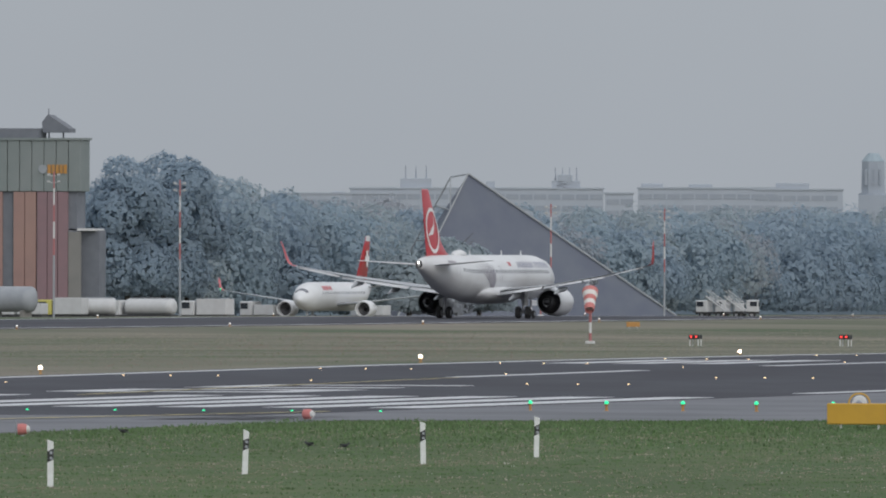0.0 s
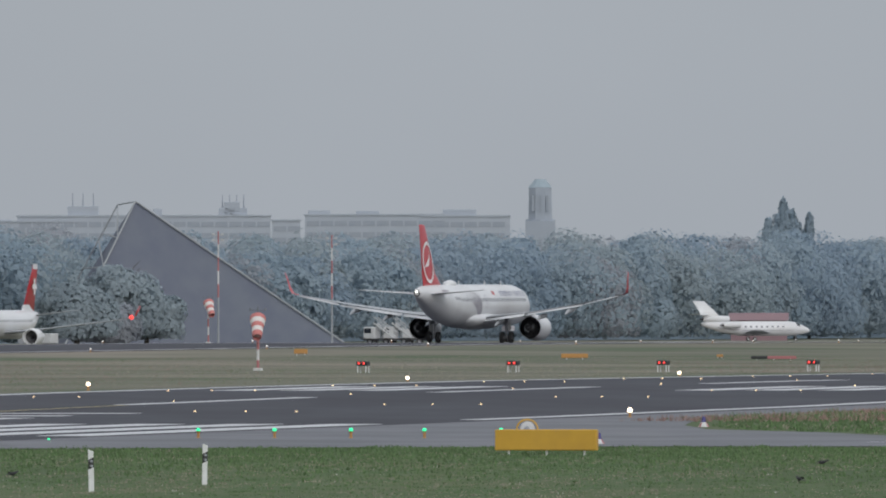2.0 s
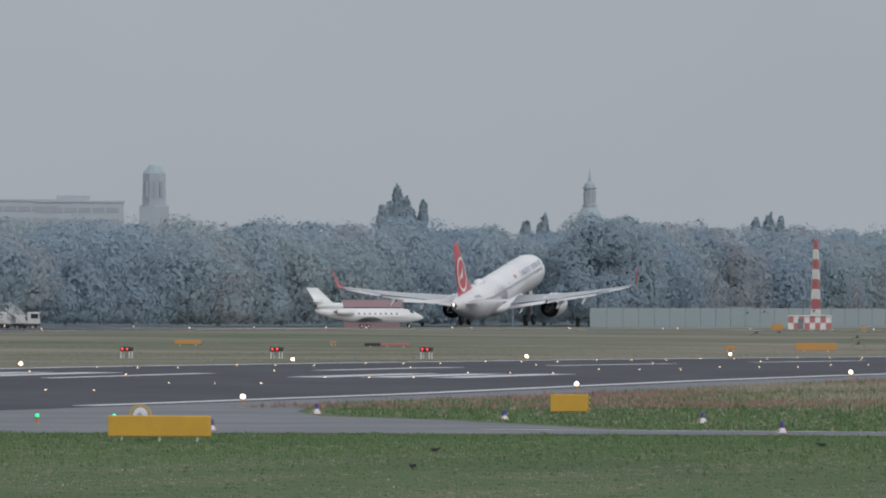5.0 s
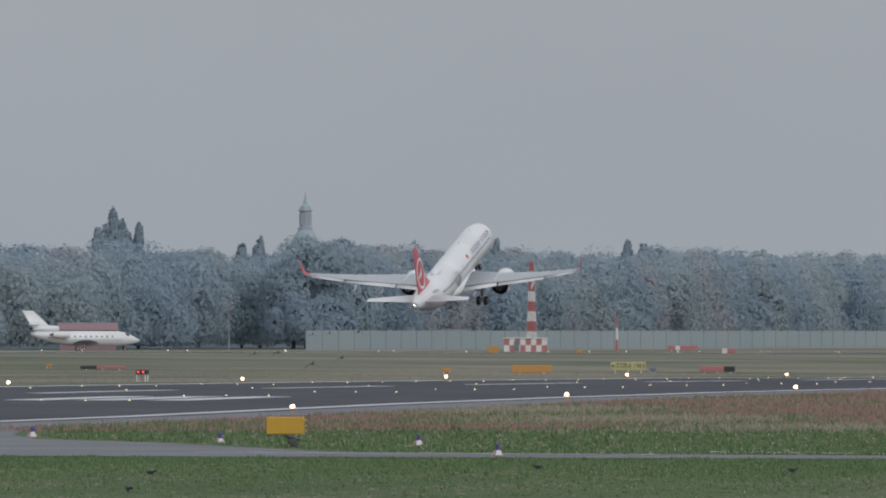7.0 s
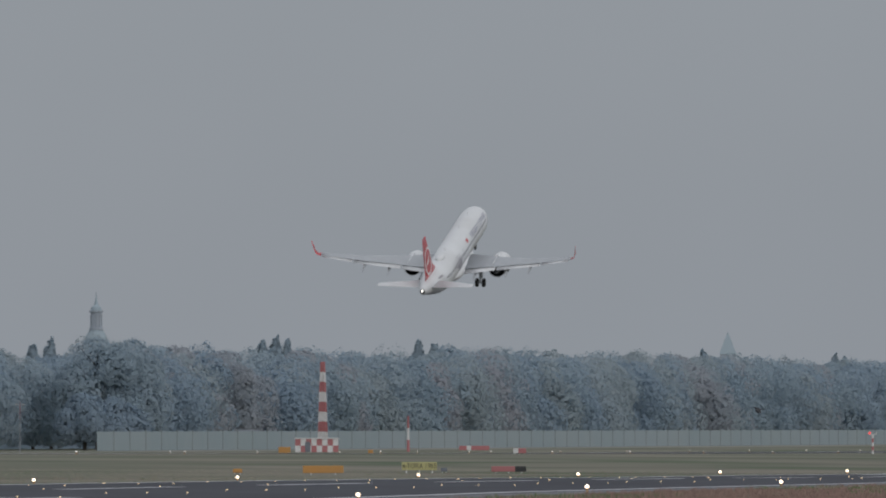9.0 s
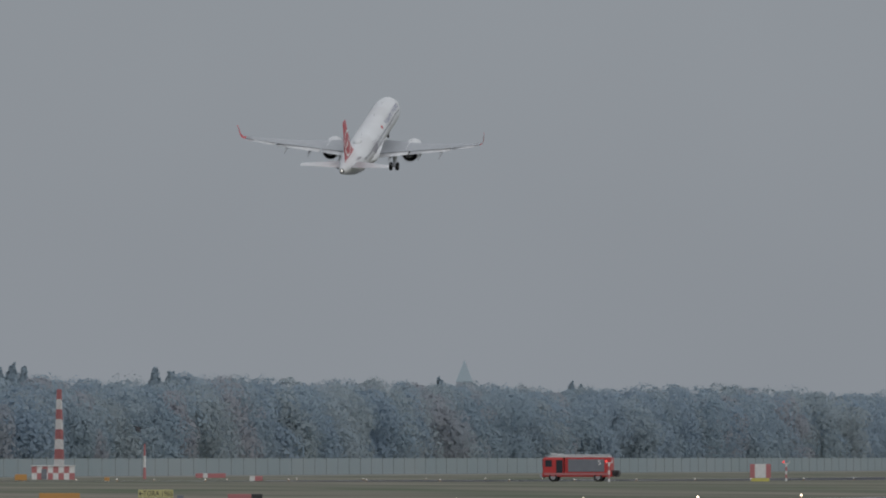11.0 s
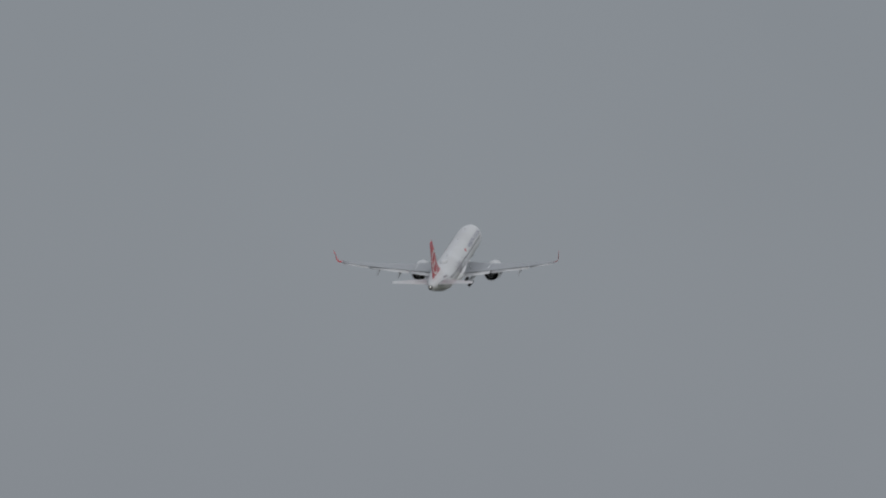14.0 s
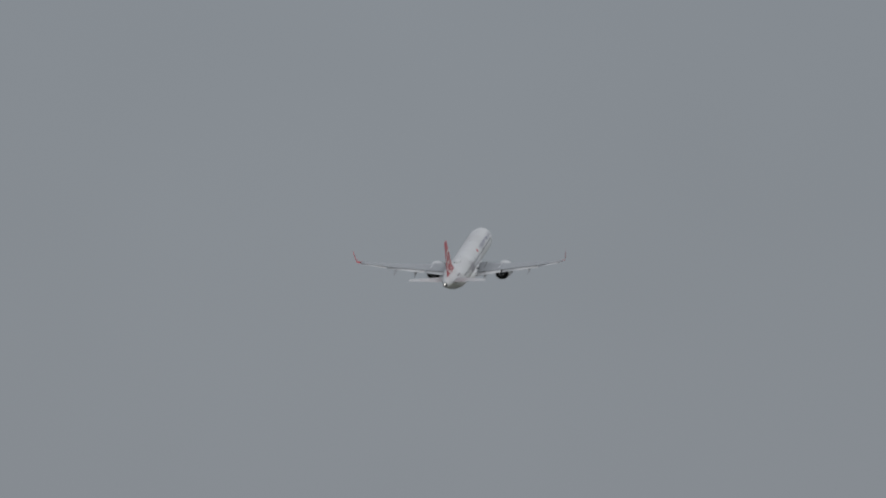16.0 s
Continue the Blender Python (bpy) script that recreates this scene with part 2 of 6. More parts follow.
def thing(name, label, category, group="", m=None, kind=""):
    """An Empty at a thing's base."""
    ob = new(name)
    ob.empty_display_size = 0.2
    if m is not None:
        ob.matrix_world = m
    return tagged(ob, label, category, group, kind)


def strip(name, u0, u1, v0, v1, up, mat, parent=None, taper=0.0):
    """A flat strip along the runway that follows the ground, with a small thickness."""
    us = [u0] + [k for k in KNOTS if u0 < k < u1] + [u1]
    bm = bmesh.new()
    top = [[bm.verts.new(spot(u, v, up)) for v in (v0, v1)] for u in us]
    low = [[bm.verts.new(spot(u, v, up - 0.3)) for v in (v0, v1)] for u in us]
    for i in range(len(us) - 1):
        bm.faces.new((top[i][0], top[i + 1][0], top[i + 1][1], top[i][1]))
        bm.faces.new((low[i][0], low[i + 1][0], top[i + 1][0], top[i][0]))
        bm.faces.new((top[i][1], top[i + 1][1], low[i + 1][1], low[i][1]))
    bm.faces.new((top[0][0], top[0][1], low[0][1], low[0][0]))
    bmesh.ops.recalc_face_normals(bm, faces=bm.faces)
    return mesh_object(name, bm, mat, parent)


def polygon(name, uvs, up, mat, parent=None):
    """A flat patch of paving with corners at (u, v)."""
    bm = bmesh.new()
    f = bm.faces.new([bm.verts.new(spot(u, v, up)) for u, v in uvs])
    bm.normal_update()
    if f.normal.z < 0:
        f.normal_flip()
    return mesh_object(name, bm, mat, parent)


def tube(bm, a, b, r0, r1=None, n=10):
    a, b = Vector(a), Vector(b)
    r1 = r0 if r1 is None else r1
    q = (b - a).to_track_quat("Z", "Y").to_matrix()
    rows = [[bm.verts.new(p + q @ Vector((r * math.cos(2 * math.pi * i / n), r * math.sin(2 * math.pi * i / n), 0))) for i in range(n)] for p, r in ((a, r0), (b, r1))]
    for i in range(n):
        bm.faces.new((rows[0][i], rows[0][(i + 1) % n], rows[1][(i + 1) % n], rows[1][i]))
    bm.faces.new(rows[0][::-1])
    bm.faces.new(rows[1])


def box(bm, c, s, m=None, bevel=0.0):
    made = bmesh.ops.create_cube(bm, size=1.0, matrix=(m or Matrix()) @ Matrix.Translation(c) @ Matrix.Diagonal((*s, 1)))
    if bevel:
        bmesh.ops.bevel(bm, geom=list({e for v in made["verts"] for e in v.link_edges}), offset=bevel, segments=1, affect="EDGES")


def build_ground():
    us = sorted(set(KNOTS + [532] + list(range(-400, 6001, 100))))
    vs = [-3000, -1500, -600, -200, 0, 60, 118, 130, 175, 200, 225, 250, 275, 300, 330, 400, 480, 600, 900, 1500, 3000]
    verts = [spot(u, v) for u in us for v in vs]
    n = len(vs)
    faces = [(i * n + j, i * n + j + 1, (i + 1) * n + j + 1, (i + 1) * n + j) for i in range(len(us) - 1) for j in range(n - 1)]
    index = [1 if vs[j] >= 118 else 2 if 532 <= us[i] < 2000 and vs[j] >= 0 else 0 for i in range(len(us) - 1) for j in range(n - 1)]
    faces = [f[::-1] for f in faces]
    ob = raw_object("ground", [tuple(v) for v in verts], faces, [GRASS, MEADOW, WEED_GROUND], index)
    tagged(ob, "airfield grass, mown green in front, russet weeds beyond, dry between the runways", "ground", kind="structure")


build_ground()


# ---- runways and markings ----
near_runway = strip("runway_near", 437, 4500, 123.6, 172.0, 0.03, ASPHALT)
tagged(near_runway, "dark asphalt runway with white markings", "runway", kind="structure")
far_runway = strip("runway_far", -300, 4800, 329, 382, 0.05, ASPHALT)
tagged(far_runway, "dark asphalt runway from which the airliner takes off", "runway", kind="structure")
tagged(strip("shoulder", 425, 1500, 119.5, 123.6, 0.02, OLD_ASPHALT), "pale worn asphalt shoulder of the runway", "pavement", kind="structure")
tagged(strip("blast_pad", 250, 437, 117.5, 172.0, 0.02, OLD_ASPHALT), "worn grey asphalt before the runway threshold", "pavement", kind="structure")
tagged(strip("taxiway_far", 600, 4600, 520, 538, 0.03, CONCRETE), "pale concrete taxiway along the far side", "taxiway", kind="structure")
for n, uvs in enumerate(([(431, -120), (438.5, -120), (442, 75), (446, 91), (461, 97.3), (474, 102.8), (484, 109), (498, 113), (530, 119.5), (425, 119.5), (433, 99)],)):
    tagged(polygon("taxiway_near", uvs, 0.02, OLD_ASPHALT), "grey asphalt taxiway joining the runway", "taxiway", kind="structure")

MARK = 0.042
for name, u0, u1, v0, v1 in [("edge_line", 516, 4400, 124.4, 125.3), ("edge_line", 437, 4400, 170.2, 171.1)]:
    tagged(strip(name, u0, u1, v0, v1, MARK, LINE_WHITE), "white runway edge line", "marking", kind="structure")
for v in (329.8, 380.4):
    tagged(strip("edge_line", 0, 4700, v, v + 0.9, 0.062, LINE_WHITE), "white edge line of the far runway", "marking", kind="structure")
for k in range(12):
    v = 124.2 + 3.55 * k + (3.5 if k > 5 else 0)
    tagged(strip("threshold_stripe", 461, 500, v, v + 1.8, MARK, LINE_WHITE), "white threshold stripe on asphalt", "marking", "threshold stripes", "structure")
for u0 in (577, 630, 684, 738, 792, 846, 900, 954, 1008, 1062):
    tagged(strip("centre_dash", u0, u0 + 30, 153.6, 154.5, MARK, LINE_WHITE), "white runway centreline dash", "marking", "centreline dashes", "structure")
for u0, n in ((640, 3), (1090, 3)):
    for k in range(n):
        for v in (145.6 - 3.2 * k, 160.5 + 3.2 * k):
            tagged(strip("touchdown_bar", u0, u0 + 23, v - 1.8, v, MARK, LINE_WHITE), "white touchdown zone bar on asphalt", "marking", "touchdown bars", "structure")
# runway designation, as plain strokes
for u0, u1, v0, v1 in ((512, 514, 143, 152), (514, 522, 150.4, 152), (514, 522, 143, 144.6), (521, 523, 143, 152), (530, 541, 150.4, 152), (530, 532, 144, 152), (540, 542, 144, 152)):
    tagged(strip("runway_number", u0, u1, v0, v1, MARK, LINE_WHITE), "white painted runway designation stroke", "marking", "runway designation", "structure")
for uvs in ([(395, 130.5), (449, 123.8), (449, 124.3), (395, 131.2)], [(500, 147), (575, 153.2), (575, 153.5), (500, 147.4)]):
    tagged(polygon("lead_line", uvs, MARK + 0.004, LINE_YELLOW), "yellow lead-in line on the pavement", "marking", kind="structure")
for uvs in ([(449, 80), (450, 80), (437, 60), (436, 60)], [(444, 95), (444.6, 95), (441, 80), (440.4, 80)]):
    tagged(polygon("lead_line", uvs, MARK, LINE_WHITE), "pale line across the taxiway", "marking", kind="structure")


# ---- field lamps ----
def ball(bm, c, r, flat=1.0, n=1):
    bmesh.ops.create_icosphere(bm, subdivisions=n, radius=r, matrix=Matrix.Translation(c) @ Matrix.Diagonal((1, 1, flat, 1)))


def ring_prism(bm, c, prof, n=10):
    rows = [[bm.verts.new((c[0] + r * math.cos(2 * math.pi * i / n), c[1] + r * math.sin(2 * math.pi * i / n), c[2] + z)) for i in range(n)] for z, r in prof]
    for a, b in zip(rows, rows[1:]):
        for i in range(n):
            bm.faces.new((a[i], a[(i + 1) % n], b[(i + 1) % n], b[i]))
    bm.faces.new(rows[0][::-1])
    bm.faces.new(rows[-1])


def edge_lamp(name, label, lit, m, r=0.095, up=0.28, group="runway edge lamps"):
    ob = thing(name, label, "lamp", group, m)
    bm = bmesh.new()
    ring_prism(bm, (0, 0, 0), [(-0.1, 0.09), (0.03, 0.09), (0.05, 0.04), (up - r, 0.05), (up - r + 0.03, 0.11)])
    part("stem", bm, ORANGE, ob)
    bm = bmesh.new()
    ball(bm, (0, 0, up), r, n=2)
    part("lamp_glass", bm, lit, ob, "lit lamp glass")
    return ob


proto = edge_lamp("edge_lamp", "lit white runway edge lamp on a short stem", LIT_WARM, at(584, 173.6))
for i in range(-1, 24):
    if i != 0:
        copy_thing(proto, at(584 + 60 * i + 0.85 * max(0, i - 5), 173.6, float(np.interp(i, [0, 1, 2, 3, 9], [0.03, 0.0, -0.1, -0.08, 0.0]))))
for i in range(0, 24):
    copy_thing(proto, at(527 + 60 * i, 121.6))
far_lamp = edge_lamp("edge_lamp", "small pale runway edge lamp on the far runway", LIT_PALE, at(1032, 326.5), 0.075, 0.28, "far runway lamps")
for i in range(1, 26):
    copy_thing(far_lamp, at(1032 + 60 * i, 326.5))
    copy_thing(far_lamp, at(1032 + 60 * i - 20, 384.5))
green = edge_lamp("threshold_lamp", "lit green threshold lamp on an orange stem", LIT_GREEN, at(456, 119.3), 0.07, 0.28, "threshold lamps")
for v in (116.8, 114.3, 111.9, 109.4):
    copy_thing(green, at(456, v))


def inset_lamp(name, lit, m, label, group, r=0.045):
    bm = bmesh.new()
    ball(bm, (0, 0, 0.02), r, 0.55)
    ob = mesh_object(name, bm, lit)
    ob.matrix_world = m
    return tagged(ob, label, "lamp", group)


lamp = inset_lamp("inset_lamp", LIT_INSET, at(548, 139.5, 0.03), "small lit lamp set into the runway", "inset lamps")
for k in range(0, 16):
    for v in (139.5, 141.5, 143.5, 164.3, 166.3, 168.3):
        if k or v != 139.5:
            copy_thing(lamp, at(548 + 30 * k, v, 0.03))
for k in range(0, 20):
    copy_thing(lamp, at(560 + 30 * k, 155.4, 0.03))
lamp = inset_lamp("inset_lamp", LIT_GREEN, at(450, 122.6, 0.03), "small green lamp set into the pavement", "inset threshold lamps", 0.055)
for k in range(1, 6):
    copy_thing(lamp, at(450, 122.6 + 2.9 * k, 0.03))


def papi_unit(m):
    ob = thing("approach_lamp_box", "dark approach light box showing two red lamps", "lamp", "approach light boxes", m)
    bm = bmesh.new()
    box(bm, (0, 0, 0.55), (0.62, 0.9, 0.26), bevel=0.03)
    part("housing", bm, BLACK, ob)
    for x in (-0.15, 0.15):
        bm = bmesh.new()
        ball(bm, (x, -0.47, 0.56), 0.065, n=2)
        part("lamp_glass", bm, LIT_RED, ob, "lit red lamp")
    for x in (-0.25, 0.25):
        for y in (-0.35, 0.35):
            bm = bmesh.new()
            tube(bm, (x, y, -0.1), (x, y, 0.44), 0.035, n=6)
            part("leg", bm, POST_WHITE, ob)
    return ob


papi = papi_unit(at(848, 211.8))
for v in (202.7, 193.65, 184.65):
    copy_thing(papi, at(848, v))


# ---- woods ----
def bearing(deg, v):
    """Metres along the runway at which the line of sight turned right by deg meets the line v across."""
    return v / math.tan(radians(15 - deg))


def leaf_blob(rng, centre, r, h, count, size, rough=0.1):
    """Leaf clumps on one lumpy bough of radius r and height h round its centre, with coarser shaded clumps inside."""
    shape = np.array([r, r, h / 2])
    waves = rng.normal(size=(6, 3)) * rng.uniform(2.0, 6.5, (6, 1))
    phase = rng.uniform(0, 6.28, 6)
    inner = count * 3 // 5
    total = count + inner
    d = rng.normal(size=(total, 3))
    d /= np.linalg.norm(d, axis=1)[:, None]
    d[:, 2] = np.where(d[:, 2] < -0.6, -d[:, 2], d[:, 2])
    swell = 1 + rough * np.cos(d @ waves.T + phase).sum(1) / 2.0
    reach = np.where(np.arange(total) < count, rng.uniform(0.95, 1.04, total), rng.uniform(0.9, 0.95, total))
    p = d * (swell * reach)[:, None] * shape + centre
    n = d / shape * r + rng.normal(size=(total, 3)) * np.where(np.arange(total) < count, 0.3, 0.2)[:, None]
    n /= np.linalg.norm(n, axis=1)[:, None]
    a = np.cross(n, rng.normal(size=(total, 3)))
    a /= np.linalg.norm(a, axis=1)[:, None] + 1e-9
    b = np.cross(n, a)
    s = (np.where(np.arange(total) < count, size, size * 1.7) * rng.uniform(0.5, 1.25, total))[:, None]
    return np.stack([p - a * s - b * s * 0.7, p + a * s - b * s * 0.5, p + a * s * 0.7 + b * s * 0.7, p - a * s * 0.5 + b * s * 0.6], 1)


def leaf_cloud(rng, base, r, h, blobs, count, size):
    """A crown of several overlapping boughs, the largest at its top."""
    base = np.array(base, float)
    out = []
    for k in range(blobs):
        q = k / max(1, blobs - 1)
        br = r * (rng.uniform(0.62, 0.8) if k == 0 else rng.uniform(0.48, 0.75))
        bh = br * rng.uniform(1.6, 2.4)
        z = (h - bh * 0.5) if k == 0 else max(bh * 0.4, (h - bh * 0.62) * (1 - q) + rng.uniform(-1, 1))
        ang = rng.uniform(0, 6.28)
        off = 0 if k == 0 else r * rng.uniform(0.35, 0.75)
        out.append(leaf_blob(rng, base + np.array([off * math.cos(ang), off * math.sin(ang), z]), br, bh, count, size))
    return np.concatenate(out)


def mesh_from_quads(name, quads, mats, index, parent=None):
    """One mesh of loose leaves or blades."""
    n = len(quads)
    me = bpy.data.meshes.new(name)
    me.vertices.add(4 * n)
    me.vertices.foreach_set("co", quads.reshape(-1).astype(np.float32))
    me.loops.add(4 * n)
    me.loops.foreach_set("vertex_index", np.arange(4 * n, dtype=np.int32))
    me.polygons.add(n)
    me.polygons.foreach_set("loop_start", np.arange(0, 4 * n, 4, dtype=np.int32))
    me.polygons.foreach_set("loop_total", np.full(n, 4, np.int32))
    me.polygons.foreach_set("material_index", np.asarray(index, np.int32))
    for m in mats:
        me.materials.append(m)
    me.update()
    me.validate()
    ob = new(name, me)
    if parent is not None:
        ob.parent = parent
    return ob


# height of the wood's top edge over the field, by bearing (degrees to the right, metres)
WOOD = [(-2.0, 20), (-1.55, 21), (-1.2, 21), (-0.95, 22.6), (-0.85, 21.6), (-0.7, 20), (-0.4, 19.2), (0.0, 18.5), (0.5, 18.8), (0.9, 19.4), (1.2, 18.9), (1.45, 19.8), (1.75, 18.6), (1.95, 19.6), (2.2, 19), (2.5, 19.6),
        (2.8, 18.7), (3.0, 18.8), (3.35, 20.2), (3.45, 20.4), (3.6, 18.4), (3.75, 19.6), (4.0, 19), (4.4, 19), (4.8, 20.7), (5.0, 19.6), (5.3, 19.4), (5.7, 20.3), (6.2, 19.4), (6.7, 21), (7.2, 20.6), (7.8, 20.4)]


def build_woods():
    rng = np.random.default_rng(5)
    quads, index = [], []
    for row, (v, lift, gap) in enumerate(((600, -1.2, 14.5), (612, 0.3, 13.5))):
        u = bearing(-2.2, v)
        while u < bearing(7.75, v):
            deg = 15 - math.degrees(math.atan2(v, u))
            h = float(np.interp(deg, [-1, 0, 0.6, 1, 1.5, 2, 3, 4, 5], [-0.5, 0, -0.6, -0.2, 0.4, 1.4, 2, 2.8, 3.6])) + float(np.interp(deg, [a for a, _ in WOOD], [b for _, b in WOOD])) + lift + rng.uniform(-2.4, 0.9) - rise(u)
            p = spot(u, v + rng.uniform(-4, 4))
            r = rng.uniform(6.0, 9.5)
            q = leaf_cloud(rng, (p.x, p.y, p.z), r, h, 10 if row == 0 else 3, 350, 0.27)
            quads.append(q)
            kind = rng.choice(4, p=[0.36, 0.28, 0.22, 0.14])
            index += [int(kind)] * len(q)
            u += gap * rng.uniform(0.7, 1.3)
    ob = mesh_from_quads("far_woods", np.concatenate(quads), HAZED_LEAF, index)
    tagged(ob, "belt of green and rusty autumn woods behind the airfield, haze in its leaf colours", "woods", kind="stuff")
    # a flat sheet added behind the trees stands for the wood's shaded depth
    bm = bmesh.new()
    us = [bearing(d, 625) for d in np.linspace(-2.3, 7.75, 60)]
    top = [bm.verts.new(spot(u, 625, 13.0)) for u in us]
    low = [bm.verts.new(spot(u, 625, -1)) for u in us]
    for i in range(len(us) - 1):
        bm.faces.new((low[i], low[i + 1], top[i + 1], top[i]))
    tagged(mesh_object("wood_backing_sheet", bm, HAZED_LEAF[1]), "added flat leaf-coloured sheet standing for the wood's shaded depth", "woods", kind="stuff")


build_woods()


def tree(label, deg, v, h, r, kind, name="tree", slim=False):
    """A single tree: a tapered trunk with limbs, and a crown of leaf clumps."""
    u = bearing(deg, v)
    p = spot(u, v)
    h -= rise(u)
    ob = thing(name, label, "tree", "", Matrix.Translation(p))
    rng = np.random.default_rng(int(abs(deg) * 1000 + h))
    bm = bmesh.new()
    base = h * (0.12 if slim else 0.22)
    tube(bm, (0, 0, -0.3), (0, 0, h * 0.85), 0.035 * r + 0.25, 0.06, 8)
    for k in range(7):
        a, z = rng.uniform(0, 6.28), base + (h * 0.6) * k / 7
        tube(bm, (0, 0, z), (r * 0.6 * math.cos(a), r * 0.6 * math.sin(a), z + r * (1.2 if slim else 0.6)), 0.13, 0.03, 6)
    part("trunk", bm, BARK, ob)
    if slim:
        q = []
        for k in range(15):
            f = k / 14
            rr = r * (0.75, 0.95, 0.8, 0.45)[min(3, int(f * 3.4))] * rng.uniform(0.65, 1.0)
            o, a = r * rng.uniform(0, 0.8) * (1 - 0.6 * f), rng.uniform(0, 6.28)
            q.append(leaf_blob(rng, np.array([o * math.cos(a), o * math.sin(a), base + (h - base) * (0.12 + 0.78 * f)]), rr, (h - base) * rng.uniform(0.18, 0.26), 420, 0.22, 0.2))
        q = np.concatenate(q)
    else:
        q = leaf_cloud(rng, (0, 0, base * 0.5), r, h - base * 0.5, 14, 760, 0.24)
    mesh_from_quads("crown", q, [HAZED_LEAF[kind]], [0] * len(q), ob)
    return ob


for deg, v, h, r in ((2.55, 616, 23.5, 2.4), (2.60, 617, 27.4, 2.8), (2.645, 618, 26.0, 2.4), (2.70, 616, 24.5, 2.3), (3.10, 616, 22.0, 2.6), (3.17, 617, 22.4, 2.6), (3.99, 616, 24.2, 2.2), (4.04, 617, 24.8, 2.4), (4.09, 616, 24.4, 2.2),
                     (4.59, 616, 25.2, 2.5), (4.66, 617, 24.6, 2.4), (5.70, 616, 24.6, 2.2), (6.19, 616, 25.0, 2.7), (6.24, 617, 24.2, 2.5)):
    tagged(tree("tall slim grey-green poplar above the wood", deg, v, h, r, 0, "poplar", True), group="poplars")
for deg, v, h, r, kind in ((-1.22, 590, 23.4, 6.4, 1), (-1.08, 592, 24, 6.4, 1), (-0.99, 590, 23, 5.2, 1)):
    tagged(tree("tall dark green broad-crowned tree at the wood's edge", deg, v, h, r, kind, "tree"), group="tall trees")
for deg, v, h, r, kind in ((-0.13, 534, 9.5, 5.0, 2), (0.02, 534, 12, 6, 2), (0.14, 535, 9, 4.5, 2), (-0.02, 533, 6, 4, 3), (3.35, 580, 22.8, 8, 0), (3.47, 582, 22.5, 7, 0), (3.3, 575, 12, 5, 1), (3.42, 570, 11, 5, 1)):
    tagged(tree("rounded olive-green tree on the far side of the airfield", deg, v, h, r, kind, "tree"), group="field trees")


# ---- far buildings ----
def sight(deg, far):
    """A pose on the ground at a distance along a bearing, facing away from the viewer."""
    x, y = far * math.sin(radians(deg)), far * math.cos(radians(deg))
    return pose(x, y, -4.0, 0, 0, -deg)


FAR = 4450.0


def office(name, label, deg0, deg1, floors, roof_blocks):
    """A long pale office block: walls, bands of windows on each storey, roof blocks with masts."""
    mid, w = (deg0 + deg1) / 2, FAR * radians(deg1 - deg0)
    ob = thing(name, label, "building", "", sight(mid, FAR))
    top = floors
    bm = bmesh.new()
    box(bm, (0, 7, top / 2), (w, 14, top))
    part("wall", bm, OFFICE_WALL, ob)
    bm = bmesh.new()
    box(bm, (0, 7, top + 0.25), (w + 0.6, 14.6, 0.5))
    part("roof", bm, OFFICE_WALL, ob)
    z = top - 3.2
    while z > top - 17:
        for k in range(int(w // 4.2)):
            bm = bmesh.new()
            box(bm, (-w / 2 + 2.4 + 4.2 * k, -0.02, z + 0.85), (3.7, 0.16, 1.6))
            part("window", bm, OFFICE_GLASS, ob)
        z -= 3.4
    for d0, d1, h, masts in roof_blocks:
        x0, x1 = FAR * radians(d0 - mid), FAR * radians(d1 - mid)
        bm = bmesh.new()
        box(bm, ((x0 + x1) / 2, 6, top + h / 2), (x1 - x0, 10, h), bevel=0.1)
        pent = part("roof_block", bm, OFFICE_WALL, ob)
        for k in range(masts):
            x = x0 + (x1 - x0) * (k + 0.5) / masts
            bm = bmesh.new()
            tube(bm, (x, 4, top + h), (x, 4, top + h + 4.0), 0.22, 0.1, 6)
            part("roof_mast", bm, OFFICE_GLASS, pent)
    return ob


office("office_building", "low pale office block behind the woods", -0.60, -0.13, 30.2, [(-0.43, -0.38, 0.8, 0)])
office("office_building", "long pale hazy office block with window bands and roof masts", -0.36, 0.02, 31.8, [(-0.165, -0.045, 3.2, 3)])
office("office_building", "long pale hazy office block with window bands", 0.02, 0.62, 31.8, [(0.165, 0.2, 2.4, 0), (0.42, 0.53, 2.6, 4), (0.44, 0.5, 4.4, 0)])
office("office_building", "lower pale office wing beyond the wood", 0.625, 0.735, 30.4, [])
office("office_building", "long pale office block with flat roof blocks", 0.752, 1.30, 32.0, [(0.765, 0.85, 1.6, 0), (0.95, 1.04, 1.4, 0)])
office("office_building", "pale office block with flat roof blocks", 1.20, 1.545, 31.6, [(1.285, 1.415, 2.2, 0)])


